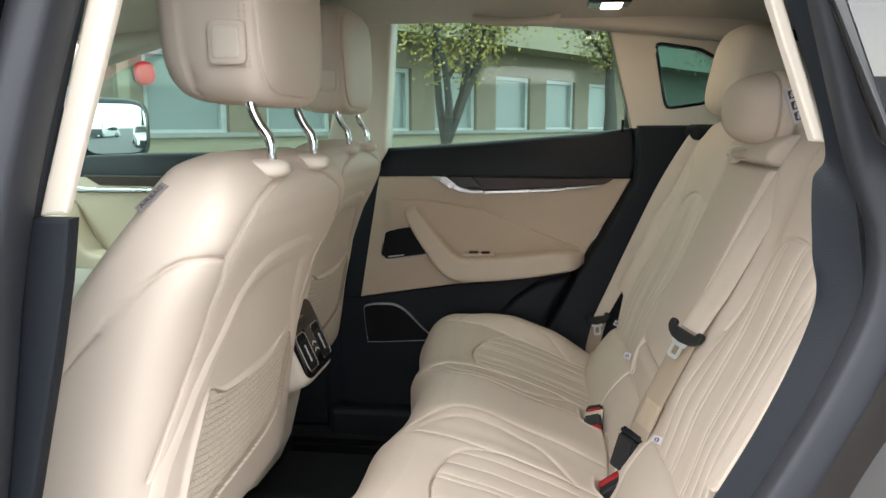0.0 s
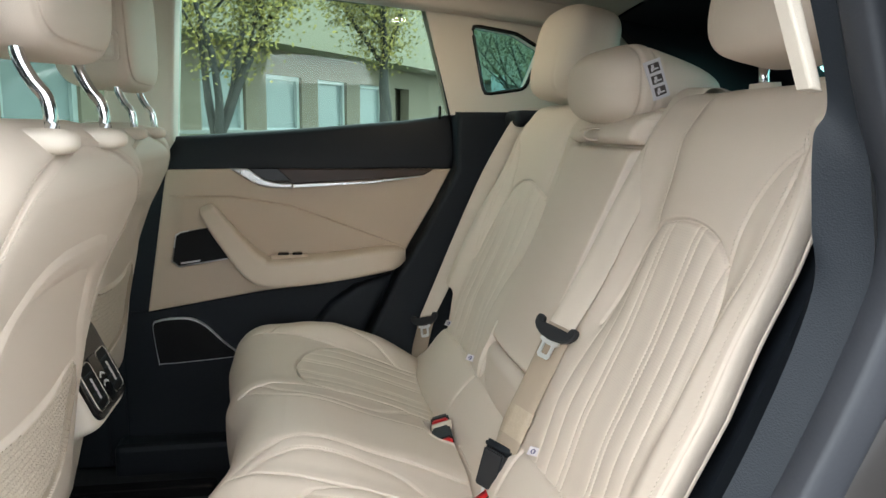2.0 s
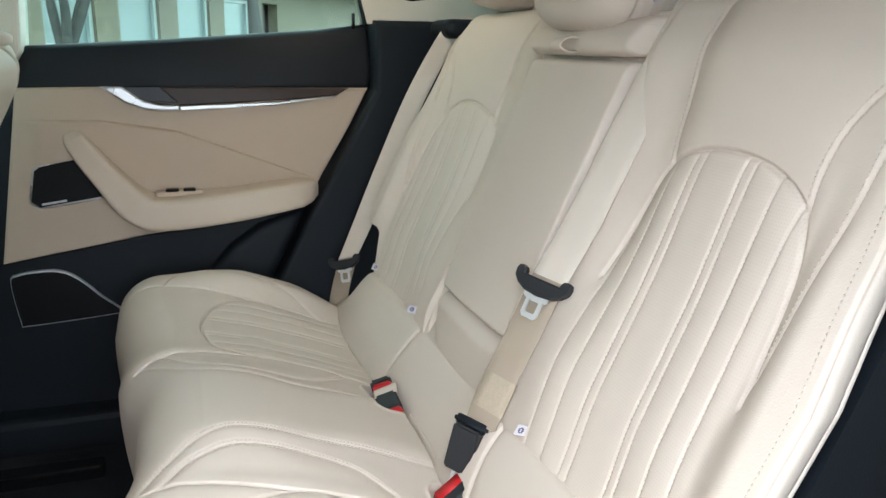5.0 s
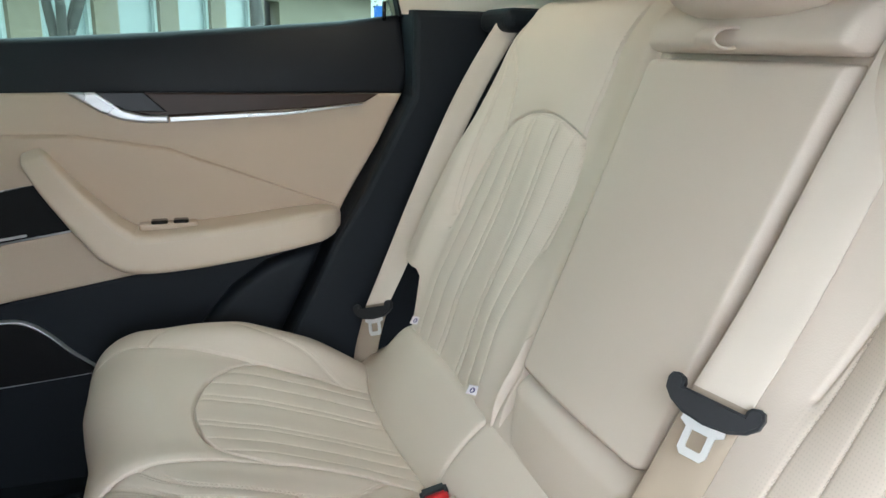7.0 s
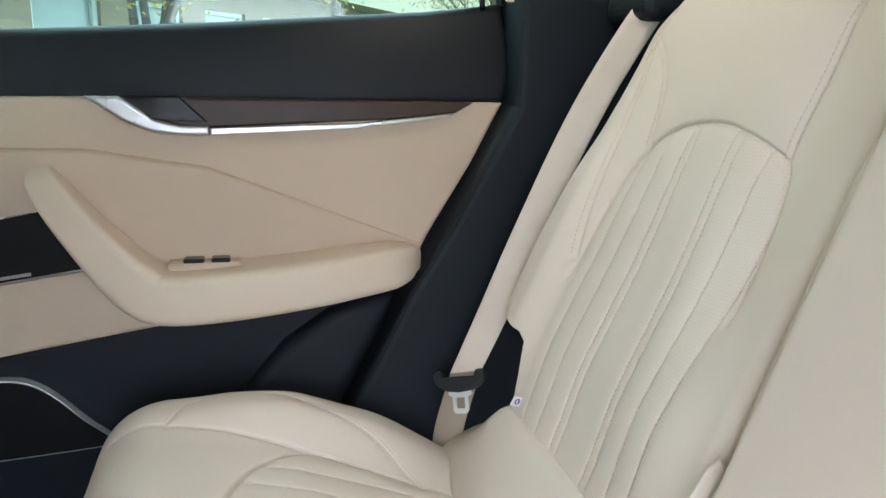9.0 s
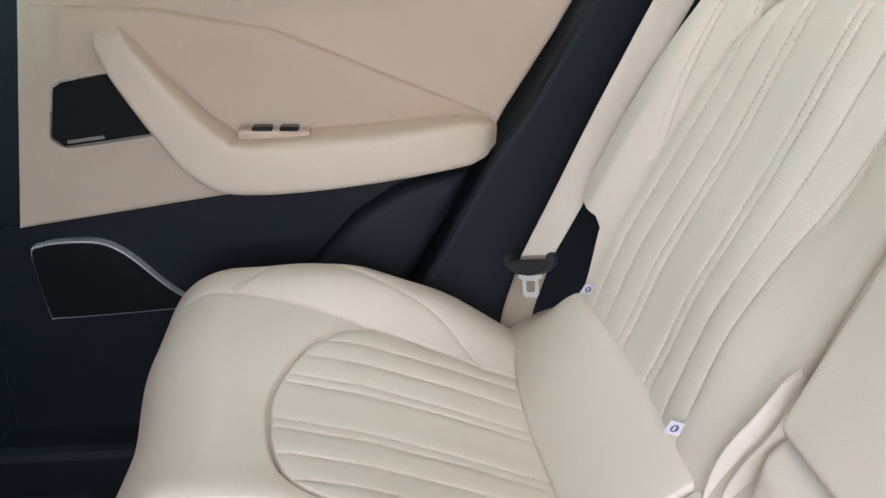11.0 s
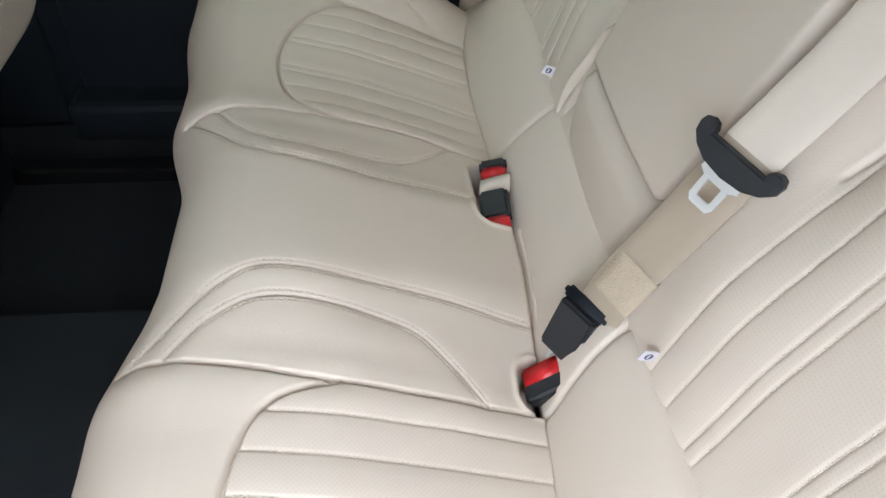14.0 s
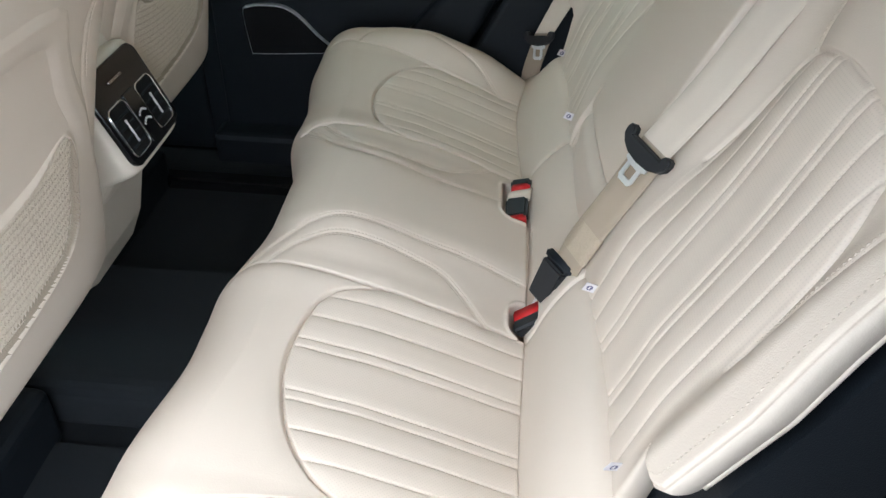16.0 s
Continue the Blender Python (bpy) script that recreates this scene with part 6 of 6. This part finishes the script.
def tree(at, height, fork, trunk_r, leaves, leaf_mat, seed, label, spread=0.55, limbs=4, leaf=0.050, bare=0.35):
    rnd = random.Random(seed)
    t = thing("tree", at, label, "tree", "trees by the car park")
    verts, faces, tips = [], [], []
    def limb(p, d, length, r, level):
        steps = 7 if level < 2 else 5
        pts, rr = [p], [r]
        for i in range(steps):
            d = (d + Vector((rnd.uniform(-1, 1), rnd.uniform(-1, 1), rnd.uniform(-0.2, 0.7))) * (0.10 + 0.05 * level)).normalized()
            p = p + d * (length / steps)
            pts.append(p)
            rr.append(r * (1 - 0.62 * (i + 1) / steps))
            if level >= 1:
                tips.append((p, level))
        sides = 9 if level == 0 else 6 if level == 1 else 4
        base = len(verts)
        for q, rad, i in zip(pts, rr, range(len(pts))):
            a = (pts[min(i + 1, steps)] - pts[max(i - 1, 0)]).normalized()
            u = a.cross(Vector((0.31, 0.87, 0.1))).normalized()
            v = a.cross(u)
            for k in range(sides):
                c = 2 * math.pi * k / sides
                verts.append(tuple(q + (u * math.cos(c) + v * math.sin(c)) * rad))
        for i in range(steps):
            for k in range(sides):
                k2 = (k + 1) % sides
                faces.append((base + i * sides + k, base + i * sides + k2, base + (i + 1) * sides + k2, base + (i + 1) * sides + k))
        if level < 3:
            n = limbs if level == 0 else 4 if level == 1 else 3
            for j in range(n):
                i = steps if level == 0 else rnd.randint(2, steps)
                ang = 2 * math.pi * (j + rnd.uniform(-0.2, 0.2)) / n
                side = Vector((math.cos(ang), math.sin(ang), 0))
                nd = (d * (1.0 if level == 0 else 0.8) + side * (spread if level == 0 else 0.75) + Vector((0, 0, 0.25))).normalized()
                limb(pts[i], nd, (height - fork) * (0.62 if level == 0 else 0.42 if level == 1 else 0.28) * rnd.uniform(0.8, 1.2), rr[i] * (0.66 if level == 0 else 0.6), level + 1)
    base_p = Vector(at)
    limb(base_p, Vector((rnd.uniform(-0.04, 0.04), 0, 1)), fork, trunk_r, 0)
    raw("trunk", verts, faces, BARK, t, "dark rough trunk and limbs")
    lv, lf = [], []
    pool = [p for p, l in tips if l >= 2]
    low = [p for p, l in tips if l >= 1 and p.z < 3.4]
    for _ in range(leaves):
        p = rnd.choice(low if rnd.random() < 0.5 else pool) + Vector((rnd.gauss(0, 0.19), rnd.gauss(0, 0.19), rnd.gauss(0, 0.19)))
        if p.z < rnd.uniform(1.7, 2.35) and fork < 3:
            continue
        u = Vector((rnd.gauss(0, 1), rnd.gauss(0, 1), rnd.gauss(0, 1))).normalized() * leaf * rnd.uniform(0.6, 1.2)
        w = u.orthogonal().normalized() * leaf * 0.45
        i = len(lv)
        lv += [tuple(p - u * 0.5), tuple(p + w), tuple(p + u * 0.6), tuple(p - w)]
        lf.append((i, i + 1, i + 2, i + 3))
    if leaves:
        tagged(raw("crown", lv, lf, leaf_mat, t, "sparse small leaves", smooth=False), kind="stuff")
    return t


tree((-1.53, 8.6, 0), 4.9, 1.05, 0.26, 14000, LEAF, 3, "multi-stemmed tree with sparse yellow-green autumn leaves", 0.42, 4)
tree((0.92, 11.2, 0), 5.2, 2.2, 0.17, 12000, LEAF, 8, "slim tree with yellow-green autumn leaves", 0.6, 4)
tree((4.0, 13.0, 0), 5.2, 1.1, 0.14, 11000, LEAF_DRY, 12, "tree with sparse dry brown leaves", 0.6, 5)
tree((7.5, 14.5, 0), 6.0, 1.4, 0.15, 3600, LEAF_DRY, 21, "nearly bare tree with a few dry leaves", 0.6, 5)
tree((9.9, 12.2, 0), 5.5, 1.2, 0.12, 600, LEAF_DRY, 31, "bare tree behind the car park", 0.6, 5)
tree((20.0, 4.5, 0), 7.5, 1.5, 0.16, 400, LEAF_DRY, 33, "bare tree behind the car park", 0.6, 5)


def conifer(at, height, seed):
    rnd = random.Random(seed)
    t = thing("conifer", at, "dark green conifer behind the car park", "tree", "conifers")
    tube("trunk", [at, (at[0], at[1], height)], [0.16, 0.02], BARK, t, "straight trunk", 8)
    lv, lf = [], []
    for _ in range(4200):
        h = rnd.uniform(0.08, 1.0)
        r = (1 - h) * height * 0.26 * math.sqrt(rnd.random()) * (0.75 + 0.25 * math.sin(h * 60))
        a = rnd.uniform(0, 2 * math.pi)
        p = Vector((at[0] + r * math.cos(a), at[1] + r * math.sin(a), h * height - 0.25 * r))
        u = Vector((math.cos(a), math.sin(a), -0.4)) * 0.16
        w = Vector((-math.sin(a), math.cos(a), 0)) * 0.045
        i = len(lv)
        lv += [tuple(p - u), tuple(p + w), tuple(p + u), tuple(p - w)]
        lf.append((i, i + 1, i + 2, i + 3))
    tagged(raw("crown", lv, lf, NEEDLE, t, "drooping needle branches", smooth=False), kind="stuff")


conifer((10.9, 10.7, 0), 3.4, 4)
conifer((13.2, 11.2, 0), 3.9, 6)
conifer((20.6, 14.6, 0), 4.2, 5)


def building():
    """One-storey block; its front runs from the wall's start along the direction u."""
    u = Vector((0.53, 0.848, 0)).normalized()
    n = Vector((u.y, -u.x, 0))
    o = Vector((-1.40, 16.6, 0)) - u * 22.0
    b = thing("office_building", o, "low beige office building with pale windows and cream fascia", "building")
    M = Matrix((( u.x, -n.x, 0, o.x), (u.y, -n.y, 0, o.y), (0, 0, 1, 0), (0, 0, 0, 1)))
    def slab(name, a0, a1, d0, d1, z0, z1, mat, parent=b, label="", bevel=0.0):
        bm = bmesh.new()
        bmesh.ops.create_cube(bm, size=1, matrix=M @ Matrix.Translation(((a0 + a1) / 2, (d0 + d1) / 2, (z0 + z1) / 2)) @ Matrix.Diagonal((a1 - a0, d1 - d0, z1 - z0, 1)))
        if bevel:
            bmesh.ops.bevel(bm, geom=bm.edges[:], offset=bevel, segments=1, affect="EDGES")
        return part(name, bm, mat, parent, label, smooth=False)
    L, P, W = 41.8, 2.2, 1.46
    slab("lower_wall", 0, L + 12, 0.0, 0.3, 0, 1.10, FASCIA, label="cream lower wall")
    slab("ledge", 0, L + 12, -0.06, 0.3, 1.10, 1.17, LEDGE, label="grey sill ledge")
    slab("upper_wall", 0, L + 12, 0.0, 0.3, 2.42, 3.0, STUCCO, label="beige wall above the windows")
    slab("fascia", -0.5, L + 12, -0.9, 0.3, 2.98, 5.2, FASCIA, label="deep cream fascia")
    slab("end_wall", L - 12, L + 12, 0.0, 0.3, 1.17, 2.42, STUCCO, label="plain beige end wall")
    slab("roof", -0.5, L + 12, 0.3, 14, 5.0, 5.2, LEDGE, label="flat roof")
    slab("back_wall", 0, L + 12, 0.5, 0.6, 0, 5.0, STUCCO, label="dark inner wall")
    count = int((L - 12) / P)
    for i in range(count):
        a = i * P + 0.2
        slab("wall_pier", a + W, a + P, 0.0, 0.3, 1.17, 2.42, STUCCO, label="beige wall pier")
        w = slab("window", a, a + W, 0.16, 0.20, 1.17, 2.42, BLIND, label="pale window with a closed blind")
        for f0, f1, z0, z1 in ((a, a + 0.10, 1.17, 2.42), (a + W - 0.10, a + W, 1.17, 2.42), (a + 0.10, a + W - 0.10, 2.33, 2.42), (a + 0.10, a + W - 0.10, 1.17, 1.22)):
            slab("window_frame", f0, f1, 0.08, 0.16, z0, z1, WHITE_FRAME, w, "white window frame")
    for a in (13.0, 10.8):
        slab("downpipe", a - 0.05, a + 0.13, -0.12, 0.0, 0, 3.0, FASCIA, label="cream downpipe")


building()
# lawn strip along the building, parking sign, wall bell
lawn = [(-9.0, 4.5), (6.0, 28.0), (7.5, 27.0), (2.5, 13.0), (-6.0, 3.8)]
bm = bmesh.new()
bm.faces.new([bm.verts.new((x, y, 0.03)) for x, y in lawn])
tagged(part("lawn", bm, GRASS, None, smooth=False), "dull grass strip beside the building", "lawn", kind="structure")
bell = thing("alarm_bell", (-5.90, 9.27, 2.03), "round red alarm bell on the building wall", "alarm bell")
pillow("gong", (-5.90, 9.27, 2.03), (0.16, 0.09, 0.17), RED, bell, "red bell", (0.8, 0.9), None, 20, 32, pose(0, 0, 0, 0, 0, 58))
SIGN_WHITE = outdoor_material("white_sign", (0.75, 0.77, 0.77), 0.5)
SIGN_BLUE = outdoor_material("blue_sign", (0.02, 0.12, 0.45), 0.5)
sg = thing("parking_sign", (3.55, 14.6, 0), "white and blue parking sign on a post", "road sign")
tube("post", [(3.55, 14.6, 0), (3.55, 14.6, 2.35)], 0.025, STEEL, sg, "thin steel post", 8)
box("plate", 3.40, 3.70, 14.55, 14.565, 1.55, 2.35, SIGN_WHITE, sg, "white sign plate", 0.004)
box("symbol_field", 3.46, 3.64, 14.540, 14.549, 1.75, 1.98, SIGN_BLUE, sg, "blue symbol field", 0.003)


def parked_car(at, turn, paint, label):
    c = thing("parked_car", at, label, "car", "parked cars")
    M = pose(*at, 0, 0, turn)
    us = np.linspace(0, 1, 40)
    X = -2.2 + 4.4 * us
    top = np.interp(us, (0, 0.02, 0.08, 0.28, 0.40, 0.62, 0.80, 0.96, 1.0), (0.55, 0.72, 0.88, 0.98, 1.42, 1.46, 1.36, 0.95, 0.6))
    belt = np.interp(us, (0, 0.05, 0.3, 0.9, 1.0), (0.5, 0.72, 0.92, 0.94, 0.55))
    half = np.interp(us, (0, 0.05, 0.2, 0.8, 0.96, 1.0), (0.60, 0.80, 0.88, 0.88, 0.80, 0.62))
    prof = [(1.0, 0.25, 0), (1.0, 0.6, 0), (0.98, 1.0, 0), (0.80, 0.9, 1), (0.70, 1.0, 1), (0, 1.02, 1), (-0.70, 1.0, 1), (-0.80, 0.9, 1), (-0.98, 1.0, 0), (-1.0, 0.6, 0), (-1.0, 0.25, 0)]
    P = np.zeros((40, len(prof), 3))
    for j, (f, k, cab) in enumerate(prof):
        P[:, j, 0], P[:, j, 1] = X, half * f
        P[:, j, 2] = (belt + (top - belt) * k) if cab else belt * k + 0.02
    P[:, :, 2] = np.maximum(P[:, :, 2], 0.2)
    R = np.array(M)
    Q = P @ R[:3, :3].T + R[:3, 3]
    glassy = np.zeros((40, len(prof)), bool)
    glassy[11:33, 2:3] = glassy[11:33, 7:8] = True
    glassy[11:15, 3:7] = glassy[27:33, 3:7] = True
    sheet("body", Q[..., 0], Q[..., 1], Q[..., 2], paint, c, "glossy car body", mats=[paint, GLOSS_BLACK], pick=glassy)
    for x in (-1.35, 1.35):
        for y in (-0.82, 0.82):
            ring = [M @ Vector((x, y + d, 0.32)) for d in (-0.1, 0.1)]
            wh = tube("tyre", ring, 0.32, RUBBER, c, "black tyre", 20)
            tube("rim", [M @ Vector((x, y + d, 0.32)) for d in (-0.105, 0.105)], 0.2, SATIN, wh, "alloy rim", 16)


WHITE_PAINT = material("white_car_paint", (0.75, 0.76, 0.76), 0.25, spots=0.02, coat=1.0)
GREY_PAINT = material("grey_car_paint", (0.12, 0.13, 0.14), 0.25, 0.4, spots=0.02, coat=1.0)
parked_car((9.4, 11.7, 0), 78, WHITE_PAINT, "white parked car behind the rear window")
parked_car((9.0, 7.2, 0), 20, WHITE_PAINT, "white parked car at the car park edge")
parked_car((13.0, 10.2, 0), 30, GREY_PAINT, "grey parked car at the car park edge")

parked_car((18.0, 2.2, 0), 80, GREY_PAINT, "grey parked car at the car park edge")
parked_car((19.0, 5.6, 0), 80, WHITE_PAINT, "white parked car at the car park edge")
# Added wall, out of view: cuts low sky on the near side, greys reflections.
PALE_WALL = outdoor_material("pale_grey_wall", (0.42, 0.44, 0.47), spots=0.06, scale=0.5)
tagged(box("unseen_wall", -60, 60, -30.3, -30.0, 0, 3.0, PALE_WALL, None, bevel=0.02), "unseen plain pale grey wall added across the car park", "wall", kind="structure")
